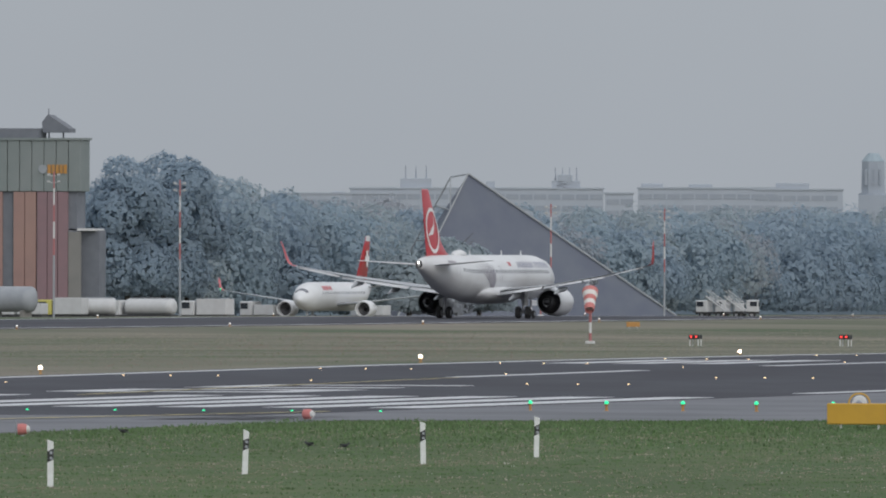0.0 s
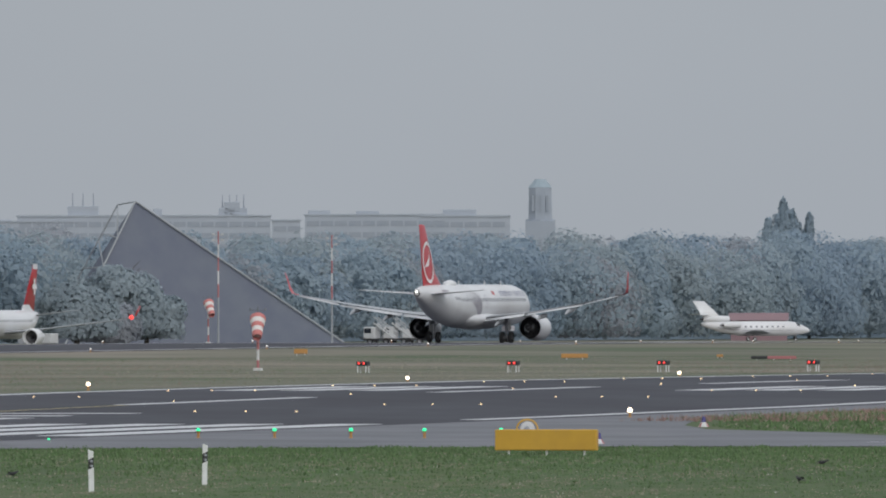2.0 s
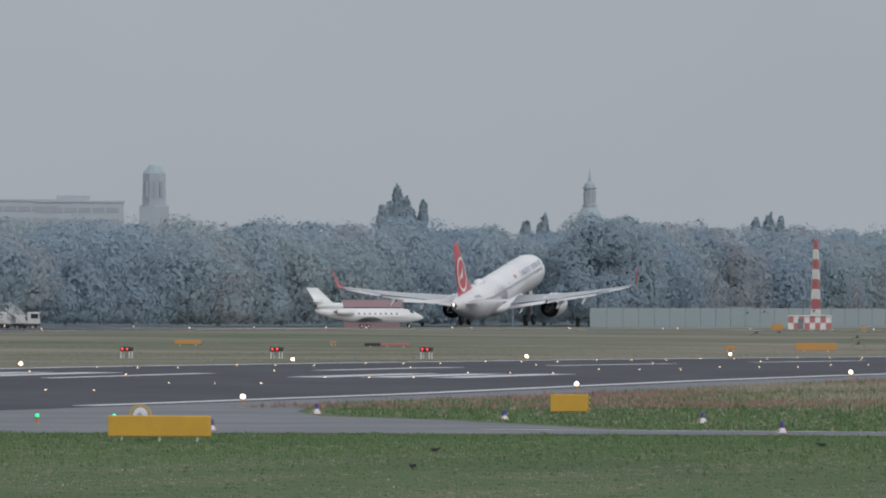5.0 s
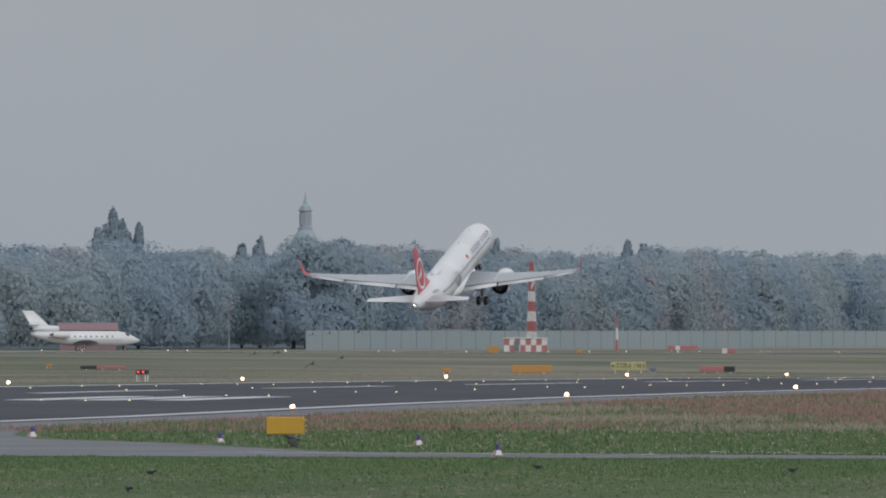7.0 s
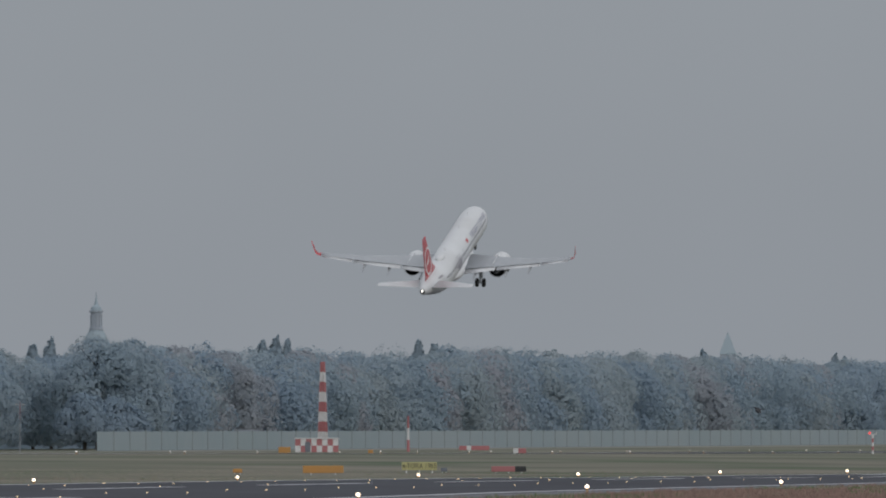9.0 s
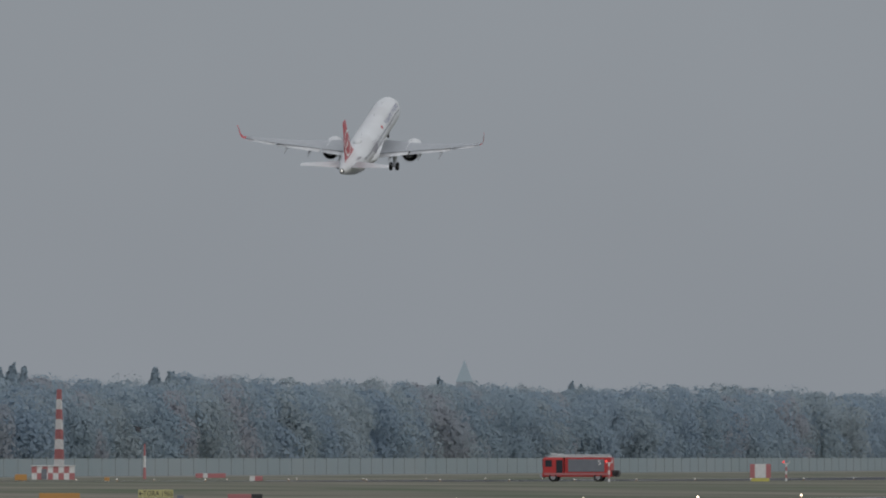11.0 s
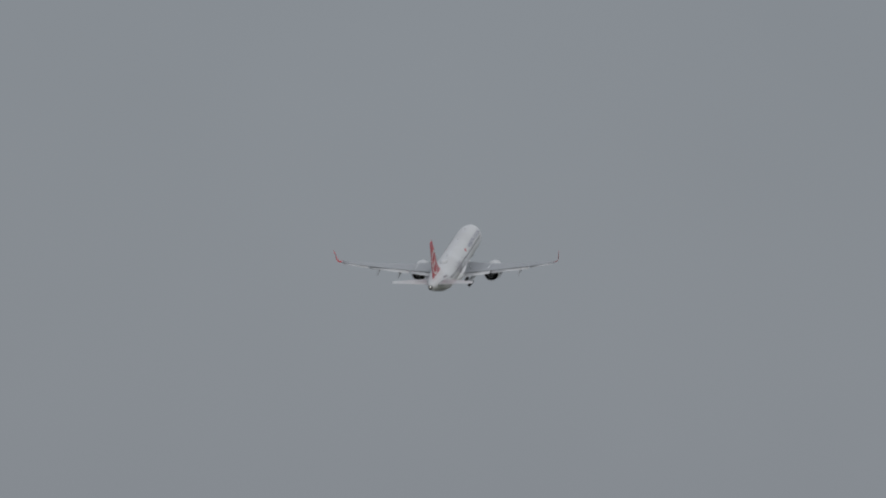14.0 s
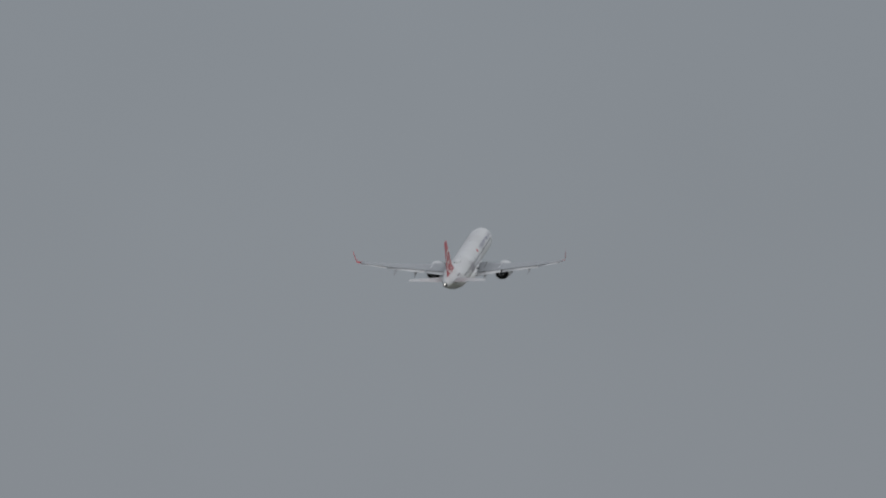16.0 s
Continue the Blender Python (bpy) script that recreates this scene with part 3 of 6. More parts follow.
def build_city_tower():
    ob = thing("city_tower", "hazy grey stone tower with rounded top", "tower", "", sight(1.662, 4600))
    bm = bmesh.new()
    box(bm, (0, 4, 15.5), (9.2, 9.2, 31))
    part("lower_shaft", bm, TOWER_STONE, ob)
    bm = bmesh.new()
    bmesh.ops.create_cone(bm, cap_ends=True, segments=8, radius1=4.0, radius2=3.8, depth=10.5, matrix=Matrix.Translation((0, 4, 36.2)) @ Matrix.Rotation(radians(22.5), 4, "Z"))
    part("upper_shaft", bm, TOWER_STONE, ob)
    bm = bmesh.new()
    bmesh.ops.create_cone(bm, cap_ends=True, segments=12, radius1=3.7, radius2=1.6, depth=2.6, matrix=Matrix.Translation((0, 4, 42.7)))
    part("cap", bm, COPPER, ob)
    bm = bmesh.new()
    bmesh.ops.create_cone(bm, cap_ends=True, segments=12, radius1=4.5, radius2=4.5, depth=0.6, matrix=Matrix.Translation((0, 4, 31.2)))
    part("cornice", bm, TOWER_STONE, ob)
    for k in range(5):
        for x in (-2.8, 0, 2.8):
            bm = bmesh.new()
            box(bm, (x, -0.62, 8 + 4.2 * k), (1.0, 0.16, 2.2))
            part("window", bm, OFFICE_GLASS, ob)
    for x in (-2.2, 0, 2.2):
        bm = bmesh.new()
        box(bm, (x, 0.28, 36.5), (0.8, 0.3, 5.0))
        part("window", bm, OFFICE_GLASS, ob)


def build_church():
    ob = thing("church_tower", "hazy domed tower with lantern and pointed spire", "tower", "", sight(3.345, 4600))
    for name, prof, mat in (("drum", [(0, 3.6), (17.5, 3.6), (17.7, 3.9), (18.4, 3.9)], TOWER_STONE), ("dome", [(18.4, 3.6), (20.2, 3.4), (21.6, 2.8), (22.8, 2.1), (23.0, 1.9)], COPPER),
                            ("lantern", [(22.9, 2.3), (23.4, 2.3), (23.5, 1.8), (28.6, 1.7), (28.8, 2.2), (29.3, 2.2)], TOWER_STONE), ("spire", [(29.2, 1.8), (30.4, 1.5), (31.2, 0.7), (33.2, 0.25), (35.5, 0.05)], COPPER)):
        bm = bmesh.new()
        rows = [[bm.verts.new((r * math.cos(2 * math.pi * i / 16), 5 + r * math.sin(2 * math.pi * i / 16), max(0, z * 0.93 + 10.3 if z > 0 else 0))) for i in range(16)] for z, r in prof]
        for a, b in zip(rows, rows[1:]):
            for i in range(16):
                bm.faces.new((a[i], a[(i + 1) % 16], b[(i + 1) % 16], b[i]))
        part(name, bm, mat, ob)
    for k in range(5):
        bm = bmesh.new()
        a = math.pi * (1.1 + 0.2 * k)
        box(bm, (1.75 * math.cos(a), 5 + 1.75 * math.sin(a), 34.5), (0.5, 0.5, 3.6))
        part("lantern_opening", bm, OFFICE_GLASS, ob)


def build_far_spire():
    ob = thing("spired_tower", "hazy square tower with steep pyramid roof", "tower", "", sight(5.786, 4700))
    bm = bmesh.new()
    box(bm, (0, 3, 12), (5.0, 5.0, 24))
    part("shaft", bm, TOWER_STONE, ob)
    bm = bmesh.new()
    bmesh.ops.create_cone(bm, cap_ends=True, segments=4, radius1=3.9, radius2=0.1, depth=7, matrix=Matrix.Translation((0, 3, 27.5)) @ Matrix.Rotation(radians(45), 4, "Z"))
    part("roof", bm, COPPER, ob)
    for x in (-1.2, 1.2):
        bm = bmesh.new()
        box(bm, (x, 0.46, 21), (0.8, 0.16, 2.4))
        part("window", bm, OFFICE_GLASS, ob)


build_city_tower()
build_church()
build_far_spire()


# ---- the departing airliner ----
def loft(bm, rings, close=True, caps=(True, True)):
    """Skin a list of rings of equal length."""
    rows = [[bm.verts.new(p) for p in ring] for ring in rings]
    n = len(rows[0])
    for a, b in zip(rows, rows[1:]):
        for i in range(n if close else n - 1):
            j = (i + 1) % n
            bm.faces.new((a[i], a[j], b[j], b[i]))
    if caps[0]:
        bm.faces.new(rows[0][::-1])
    if caps[1]:
        bm.faces.new(rows[-1])
    bmesh.ops.recalc_face_normals(bm, faces=bm.faces)
    return rows


def foil(le, te, z, thick, x, up=(0, 0, 1), n=9):
    """An aerofoil ring at span x from the leading edge y to the trailing edge y; up is its thickness direction."""
    ring = []
    chord = le - te
    for side in (1, -1):
        ks = range(n) if side == 1 else range(n - 2, 0, -1)
        for k in ks:
            c = 0.5 - 0.5 * math.cos(math.pi * k / (n - 1))
            h = thick * chord * (1.48 * math.sqrt(c) - 0.63 * c - 1.76 * c * c + 1.42 * c ** 3 - 0.51 * c ** 4) * 1.0
            h = h * (0.55 if side == 1 else -0.45)
            ring.append((x + up[0] * h, le - c * chord, z + up[2] * h))
    return ring


class Hull:
    """A fuselage skin: stations of (y, z of the axis, half width, half height)."""

    def __init__(self, stations):
        self.s = np.array(sorted(stations))

    def point(self, y, deg, off=0.0):
        """A point on the skin; 0 degrees is the top, 90 the right side."""
        z, w, h = (float(np.interp(y, self.s[:, 0], self.s[:, k])) for k in (1, 2, 3))
        a = radians(deg)
        return ((w + off) * math.sin(a), y, z + (h + off) * math.cos(a))

    def body(self, n=36, step=0.5):
        ys = sorted(set(list(self.s[:, 0]) + list(np.arange(self.s[0, 0], self.s[-1, 0], step))))
        bm = bmesh.new()
        loft(bm, [[self.point(y, 360 * i / n) for i in range(n)] for y in ys])
        return bm

    def patch(self, bm, y0, y1, d0, d1, off=0.02, ny=1, nd=2, slant=0.0):
        """A decal of the skin between two stations and two angles."""
        g = [[bm.verts.new(self.point(y0 + (y1 - y0) * i / ny + slant * k / nd, d0 + (d1 - d0) * k / nd, off)) for k in range(nd + 1)] for i in range(ny + 1)]
        for i in range(ny):
            for k in range(nd):
                bm.faces.new((g[i][k], g[i + 1][k], g[i + 1][k + 1], g[i][k + 1]))


def wing(parent, side, sections, mat, name, label="", ups=None):
    bm = bmesh.new()
    loft(bm, [foil(le, te, z, th, x * side, ups[i] if ups else (0, 0, 1)) for i, (x, le, te, z, th) in enumerate(sections)])
    return part(name, bm, mat, parent, label, True)


def wheel(parent, name, c, r, w):
    """A wheel whose axle runs across; its parts are the tyre and the rim."""
    bm = bmesh.new()
    prof = [(-w / 2, r * 0.55), (-w / 2, r * 0.88), (-w * 0.32, r), (w * 0.32, r), (w / 2, r * 0.88), (w / 2, r * 0.55)]
    loft(bm, [[(c[0] + x, c[1] + q * math.cos(2 * math.pi * i / 20), c[2] + q * math.sin(2 * math.pi * i / 20)) for i in range(20)] for x, q in prof], caps=(False, False))
    ob = part(name, bm, RUBBER, parent)
    bm = bmesh.new()
    tube(bm, (c[0] - w * 0.38, c[1], c[2]), (c[0] + w * 0.38, c[1], c[2]), r * 0.56, n=16)
    part("rim", bm, BARE_METAL, ob)
    return ob


def lathe(bm, axis_x, axis_z, prof, n=28, caps=(False, False)):
    loft(bm, [[(axis_x + r * math.sin(2 * math.pi * i / n), y, axis_z + r * math.cos(2 * math.pi * i / n)) for i in range(n)] for y, r in prof], caps=caps)


JET_HULL = Hull([(22.1, 3.45, 0.05, 0.05), (21.9, 3.46, 0.4, 0.38), (21.5, 3.5, 0.75, 0.7), (20.8, 3.58, 1.15, 1.12), (19.8, 3.68, 1.5, 1.55), (18.4, 3.78, 1.8, 1.9),
                 (16.5, 3.85, 1.95, 2.05), (15, 3.87, 1.975, 2.07), (-9, 3.87, 1.975, 2.07), (-11, 3.93, 1.95, 2.0), (-13.5, 4.13, 1.8, 1.8), (-16, 4.42, 1.5, 1.5), (-18.5, 4.72, 1.1, 1.16),
                 (-20.5, 4.93, 0.74, 0.82), (-21.8, 5.02, 0.48, 0.56), (-22.4, 5.05, 0.33, 0.38)])


def build_airliner():
    jet = thing("airliner", "white twin-jet airliner with red tail fin taking off from the runway", "aircraft")
    part("fuselage", JET_HULL.body(), WHITE_PAINT, jet, smooth=True)
    belly = Hull([(9.5, 2.2, 0.3, 0.2), (8, 2.25, 1.5, 0.55), (5.5, 2.3, 2.15, 0.9), (0, 2.35, 2.25, 1.0), (-4.5, 2.4, 2.1, 0.9), (-6.5, 2.5, 1.5, 0.6), (-8, 2.6, 0.4, 0.2)])
    part("belly_fairing", belly.body(28), WHITE_PAINT, jet, smooth=True)
    bm = bmesh.new()
    lathe(bm, 0, 5.05, [(-22.38, 0.34), (-22.6, 0.27), (-22.5, 0.2), (-22.0, 0.18)], 16, (False, True))
    part("tail_exhaust", bm, DARK_METAL, jet, "dark tail exhaust")
    bm = bmesh.new()
    bmesh.ops.create_icosphere(bm, subdivisions=1, radius=0.09, matrix=Matrix.Translation((0, -22.62, 5.22)))
    part("tail_light", bm, LAMP_WHITE, jet, "lit white tail light")
    # fin
    bm = bmesh.new()
    secs = [(-11.6, -19.9, 5.6), (-13.3, -20.0, 6.2), (-14.8, -20.25, 7.0), (-19.2, -21.5, 11.8), (-19.6, -21.55, 11.94)]
    fin_rings = []
    for i, (le, te, z) in enumerate(secs):
        fin_rings.append([(b, y, z) for (_, y, b) in foil(le, te, 0, 0.1 if i < 4 else 0.05, 0)])
    loft(bm, fin_rings)
    fin = part("tail_fin", bm, RED_PAINT, jet, "red tail fin", True)
    # round emblem on both sides of the fin
    for side in (1, -1):
        bm = bmesh.new()

        def finx(y, z):
            le = np.interp(z, [6.2, 7.0, 11.8], [-13.3, -14.8, -19.2])
            te = np.interp(z, [6.2, 7.0, 11.8], [-20.0, -20.25, -21.5])
            c = min(1, max(0.02, (le - y) / (le - te)))
            t = 1.48 * math.sqrt(c) - 0.63 * c - 1.76 * c * c + 1.42 * c ** 3 - 0.51 * c ** 4
            return side * (0.1 * (le - te) * t * (0.55 if side == 1 else 0.45) + 0.035)

        n, cy, cz = 40, -18.2, 8.15
        inner, outer = [], []
        for i in range(n):
            a = 2 * math.pi * i / n
            for lst, r in ((inner, 1.0), (outer, 1.2)):
                y, z = cy + r * (1.62 * math.cos(a) - 0.62 * math.sin(a)), cz + r * 1.75 * math.sin(a)
                lst.append(bm.verts.new((finx(y, z), y, z)))
        for i in range(n):
            j = (i + 1) % n
            bm.faces.new((inner[i], inner[j], outer[j], outer[i]))
        # a plain swept stroke across the ring
        pts = [(-1.35, -0.45, 0.08), (-0.6, -0.2, 0.45), (0.05, 0.0, 0.7), (0.5, 0.5, 0.5), (0.75, 1.5, 0.12)]
        rows = []
        for dy, dz, w in pts:
            rows.append([bm.verts.new((finx(cy + dy - 0.35 * (dz + s * w), cz + dz + s * w), cy + dy - 0.35 * (dz + s * w), cz + dz + s * w)) for s in (-0.5, 0.5)])
        for a, b in zip(rows, rows[1:]):
            bm.faces.new((a[0], b[0], b[1], a[1]))
        part("emblem", bm, EMBLEM_WHITE, fin, "plain white ring and stroke")
    # tailplane
    for side in (-1, 1):
        wing(jet, side, [(0.4, -15.9, -20.0, 4.95, 0.1), (6.2, -19.4, -21.0, 5.38, 0.09), (6.35, -19.8, -21.0, 5.4, 0.05)], FLAP_WHITE, "tailplane")
    # wings with sharklets
    for side in (-1, 1):
        main = [(1.6, 5.6, -2.2, 2.55, 0.13), (6.4, 2.6, -2.3, 3.05, 0.115), (11.5, -0.5, -3.4, 3.85, 0.11), (15.5, -2.7, -4.3, 4.6, 0.1), (16.9, -3.5, -4.9, 4.9, 0.09)]
        w = wing(jet, side, main, WING_GREY, "wing")
        bm = bmesh.new()
        tip = [(16.9, -3.5, -4.9, 4.9, (0, 0, 1)), (17.35, -4.0, -5.1, 5.08, (-0.5 * side, 0, 0.8)), (17.55, -4.5, -5.4, 5.55, (-side, 0, 0.3)), (17.7, -5.2, -5.8, 6.5, (-side, 0, 0.1)), (17.85, -5.8, -6.15, 7.2, (-side, 0, 0))]
        loft(bm, [foil(le, te, z, 0.08, x * side, up) for x, le, te, z, up in tip])
        part("sharklet", bm, RED_PAINT, w, "upturned red wing tip", True)
        # flaps, let down for take-off behind the trailing edge
        for x0, x1, a0, a1 in ((2.2, 6.3, (-1.9, -3.2, 2.5), (-2.05, -3.1, 3.0)), (6.5, 12.6, (-2.1, -3.15, 3.02), (-3.3, -4.1, 3.95))):
            bm = bmesh.new()
            loft(bm, [[(px, py, pz - (a[0] - py) * 0.24) for px, py, pz in foil(a[0], a[1], a[2], 0.12, x * side)] for x, a in ((x0, a0), (x1, a1))])
            part("flap", bm, FLAP_WHITE, w, smooth=True)
        bm = bmesh.new()
        loft(bm, [[(px, py, pz - (a[0] - py) * 0.2) for px, py, pz in foil(a[0], a[1], a[2], 0.12, x * side)] for x, a in ((12.8, (-3.35, -4.1, 4.02)), (16.6, (-4.5, -5.0, 4.82)))])
        part("aileron", bm, FLAP_WHITE, w, smooth=True)
        for x, y, z in ((3.6, -1.6, 2.2), (8.0, -1.9, 2.75), (11.2, -2.9, 3.35)):
            fair = Hull([(y + 2.2, z + 0.15, 0.05, 0.05), (y + 1, z, 0.17, 0.22), (y - 1, z - 0.1, 0.17, 0.24), (y - 2.2, z - 0.35, 0.1, 0.12), (y - 2.7, z - 0.45, 0.02, 0.02)]).body(10, 0.6)
            bmesh.ops.translate(fair, verts=fair.verts, vec=(x * side, 0, 0))
            part("flap_track_fairing", fair, WING_GREY, w, smooth=True)
        # engine
        ex, ez, ey = 5.75 * side, 1.55, -2.3
        bm = bmesh.new()
        lathe(bm, ex, ez, [(y + ey, r) for y, r in ((4.3, 1.12), (5.4, 1.25), (7.0, 1.32), (8.3, 1.28), (8.9, 1.15), (9.0, 1.06), (8.8, 0.99), (8.2, 0.97), (6.5, 1.0), (4.32, 1.09))], 32)
        eng = part("engine", bm, WHITE_PAINT, jet, "white engine nacelle", True)
        bm = bmesh.new()
        lathe(bm, ex, ez, [(y + ey, r) for y, r in ((4.5, 1.085), (4.9, 0.9), (5.2, 0.62), (4.2, 0.58), (3.5, 0.47), (3.5, 0.4))], 24)
        part("core_cowl", bm, DARK_METAL, eng, "dark engine core", True)
        bm = bmesh.new()
        lathe(bm, ex, ez, [(y + ey, r) for y, r in ((3.8, 0.38), (3.2, 0.26), (2.6, 0.04))], 16, (True, True))
        part("exhaust_cone", bm, DARK_METAL, eng, smooth=True)
        bm = bmesh.new()
        loft(bm, [foil(5.4, -0.5, 0, 0.07, ez + 1.1, (0, 0, 1)), foil(3.6, -1.5, 0, 0.06, ez + 1.6)])
        for v in bm.verts:
            v.co = Vector((ex + v.co.z, v.co.y, v.co.x))
        part("pylon", bm, WHITE_PAINT, eng, smooth=True)
    # cabin windows, doors and bars of lettering on both sides
    for side in (-1, 1):
        y = 16.2
        while y > -13.2:
            bm = bmesh.new()
            JET_HULL.patch(bm, y, y - 0.24, side * 80.5, side * 70.5, 0.012)
            part("cabin_window", bm, CABIN_GLASS, jet)
            y -= 0.533
        for y in (18.1, 8.6, -0.6, -14.3):
            bm = bmesh.new()
            for a, b, c, d in ((0, 0.05, 62, 100), (0.8, 0.85, 62, 100), (0, 0.85, 60.5, 62)):
                JET_HULL.patch(bm, y - a, y - b, side * d, side * c, 0.014, nd=4)
            part("door_outline", bm, GREY_PAINT, jet)
        # bars in place of the name
        y = 16.4
        for w, gap in [(0.2, 0.5)] * 7 + [(0.01, 0.6)] + [(0.2, 0.5)] * 8:
            if w > 0.1:
                bm = bmesh.new()
                JET_HULL.patch(bm, y, y - w, side * 65, side * 46, 0.018, nd=4, slant=0.3)
                part("letter_bar", bm, BLUE_PAINT, jet, "dark blue bar of lettering")
            y -= w + gap
        bm = bmesh.new()
        JET_HULL.patch(bm, 3.6, 2.7, side * 60, side * 47, 0.018, nd=3)
        part("flag_mark", bm, RED_PAINT, jet)
        bm = bmesh.new()
        JET_HULL.patch(bm, -14.6, -16.6, side * 60, side * 50, 0.016, ny=2, nd=2)
        part("registration_bar", bm, GREY_PAINT, jet)
        # grey feathered strokes on the rear flank
        for k in range(6):
            # petals that fan out from one stem, rising up the flank
            bm = bmesh.new()
            rows = []
            for q in range(13):
                f = q / 12
                y0 = -3.0 - 0.18 * k - (0.4 + 0.95 * k) * f ** 1.4
                half = 0.03 + 0.3 * math.sin(math.pi * f) ** 0.8 * (1 - 0.35 * f)
                deg = 122 - (76 - 5 * abs(k - 2)) * f
                rows.append([bm.verts.new(JET_HULL.point(y0 + e * half, side * deg, 0.016)) for e in (-1, 1)])
            for a, b in zip(rows, rows[1:]):
                bm.faces.new((a[0], b[0], b[1], a[1]))
            part("petal_mark", bm, GREY_PAINT, jet, "grey painted petal")
    bm = bmesh.new()
    JET_HULL.patch(bm, 20.9, 20.2, -62, 62, 0.015, ny=2, nd=10)
    part("cockpit_windows", bm, GLASS, jet)
    dome = Hull([(-7.2, 5.9, 0.1, 0.1), (-7.7, 5.95, 0.5, 0.3), (-8.6, 5.98, 0.62, 0.42), (-9.6, 5.96, 0.5, 0.34), (-10.2, 5.9, 0.1, 0.1)])
    part("antenna_dome", dome.body(16), WHITE_PAINT, jet, smooth=True)
    for y in (13.5, 6.5, -4.6):
        bm = bmesh.new()
        loft(bm, [[(s * 0.02, y - c, 5.85) for s, c in ((-1, 0), (1, 0), (1, 0.4), (-1, 0.4))], [(s * 0.02, y - 0.25 - c, 6.35) for s, c in ((-1, 0), (1, 0), (1, 0.2), (-1, 0.2))]])
        part("blade_antenna", bm, WHITE_PAINT, jet)
    # landing gear: each leg turns about its upper end
    legs = []
    for side in (-1, 1):
        leg = new("main_gear")
        leg.parent = jet
        leg["label"] = "main landing gear leg with twin wheels"
        legs.append((leg, side))
        bm = bmesh.new()
        tube(bm, (0, 0, 0.0), (0, 0, -1.5), 0.17, 0.15)
        tube(bm, (0, 0, -1.4), (0, 0, -2.15), 0.1)
        tube(bm, (-0.62, 0, -2.15), (0.62, 0, -2.15), 0.09)
        tube(bm, (0, 0, -1.0), (-side * 1.5, 0.1, 0.0), 0.07)
        part("strut", bm, BARE_METAL, leg)
        bm = bmesh.new()
        box(bm, (side * 0.3, 0, -0.75), (0.06, 1.2, 1.5), bevel=0.02)
        part("gear_door", bm, WHITE_PAINT, leg)
        for dx in (-0.46, 0.46):
            wheel(leg, "wheel", (dx, 0, -2.15), 0.58, 0.42)
    nose = new("nose_gear")
    nose.parent = jet
    bm = bmesh.new()
    tube(bm, (0, 0, 0), (0, 0, -1.55), 0.1)
    tube(bm, (-0.3, 0, -1.55), (0.3, 0, -1.55), 0.06)
    part("strut", bm, BARE_METAL, nose)
    for dx in (-0.25, 0.25):
        wheel(nose, "wheel", (dx, 0, -1.55), 0.38, 0.22)
    for dx in (-0.45, 0.45):
        bm = bmesh.new()
        box(bm, (dx, 16.4, 1.45), (0.04, 1.8, 0.55), bevel=0.01)
        part("nose_gear_door", bm, WHITE_PAINT, jet)
    return jet, legs, nose


LAMP_WHITE = material("lit_white_lamp", (1.0, 0.96, 0.88), 0.3, emit=6.0)
EMBLEM_WHITE = material("emblem_white", (0.8, 0.78, 0.78), 0.4)
FLAP_WHITE = material("flap_light_grey", (0.68, 0.69, 0.71), 0.4, 0, (0.58, 0.59, 0.61), 0.9, 0.5)
JET, JET_LEGS, JET_NOSE = build_airliner()


# ---- along the far side ----
def banded_mast(name, label, m, h, r0, r1, bands, group="", lamps=0, lattice=False):
    """A mast of red and white sections with lamp arms near its top."""
    ob = thing(name, label, "mast", group, m)
    for k in range(bands):
        z0, z1 = h * k / bands, h * (k + 1) / bands
        ra, rb = r0 + (r1 - r0) * k / bands, r0 + (r1 - r0) * (k + 1) / bands
        bm = bmesh.new()
        if lattice:
            for sx in (-1, 1):
                for sy in (-1, 1):
                    tube(bm, (sx * ra, sy * ra, z0), (sx * rb, sy * rb, z1), 0.11, n=6)
            for i in range(4):
                za, zb = z0 + (z1 - z0) * i / 4, z0 + (z1 - z0) * (i + 1) / 4
                for sy in (-1, 1):
                    s = 1 if i % 2 else -1
                    tube(bm, (s * ra, sy * ra, za), (-s * ra, sy * ra, zb), 0.09, n=5)
                    tube(bm, (-ra, sy * ra, zb), (ra, sy * ra, zb), 0.09, n=5)
            box(bm, (0, 0, (z0 + z1) / 2), (ra * 1.7, 0.08, z1 - z0 - 0.1))
        else:
            tube(bm, (0, 0, z0), (0, 0, z1), ra, rb, 8)
        part("section", bm, (TANK_GREY if k < bands * 0.4 and lamps else (WARN_RED if (bands - k) % 2 else WARN_WHITE)), ob)
    for k in range(lamps):
        bm = bmesh.new()
        z = h - 0.5 - 0.8 * k
        tube(bm, (-0.7, 0, z), (0.7, 0, z), 0.05, n=6)
        box(bm, (-0.6, -0.15, z + 0.12), (0.34, 0.25, 0.22), bevel=0.03)
        box(bm, (0.6, -0.15, z + 0.12), (0.34, 0.25, 0.22), bevel=0.03)
        part("floodlight_arm", bm, TRUCK_WHITE, ob)
    return ob


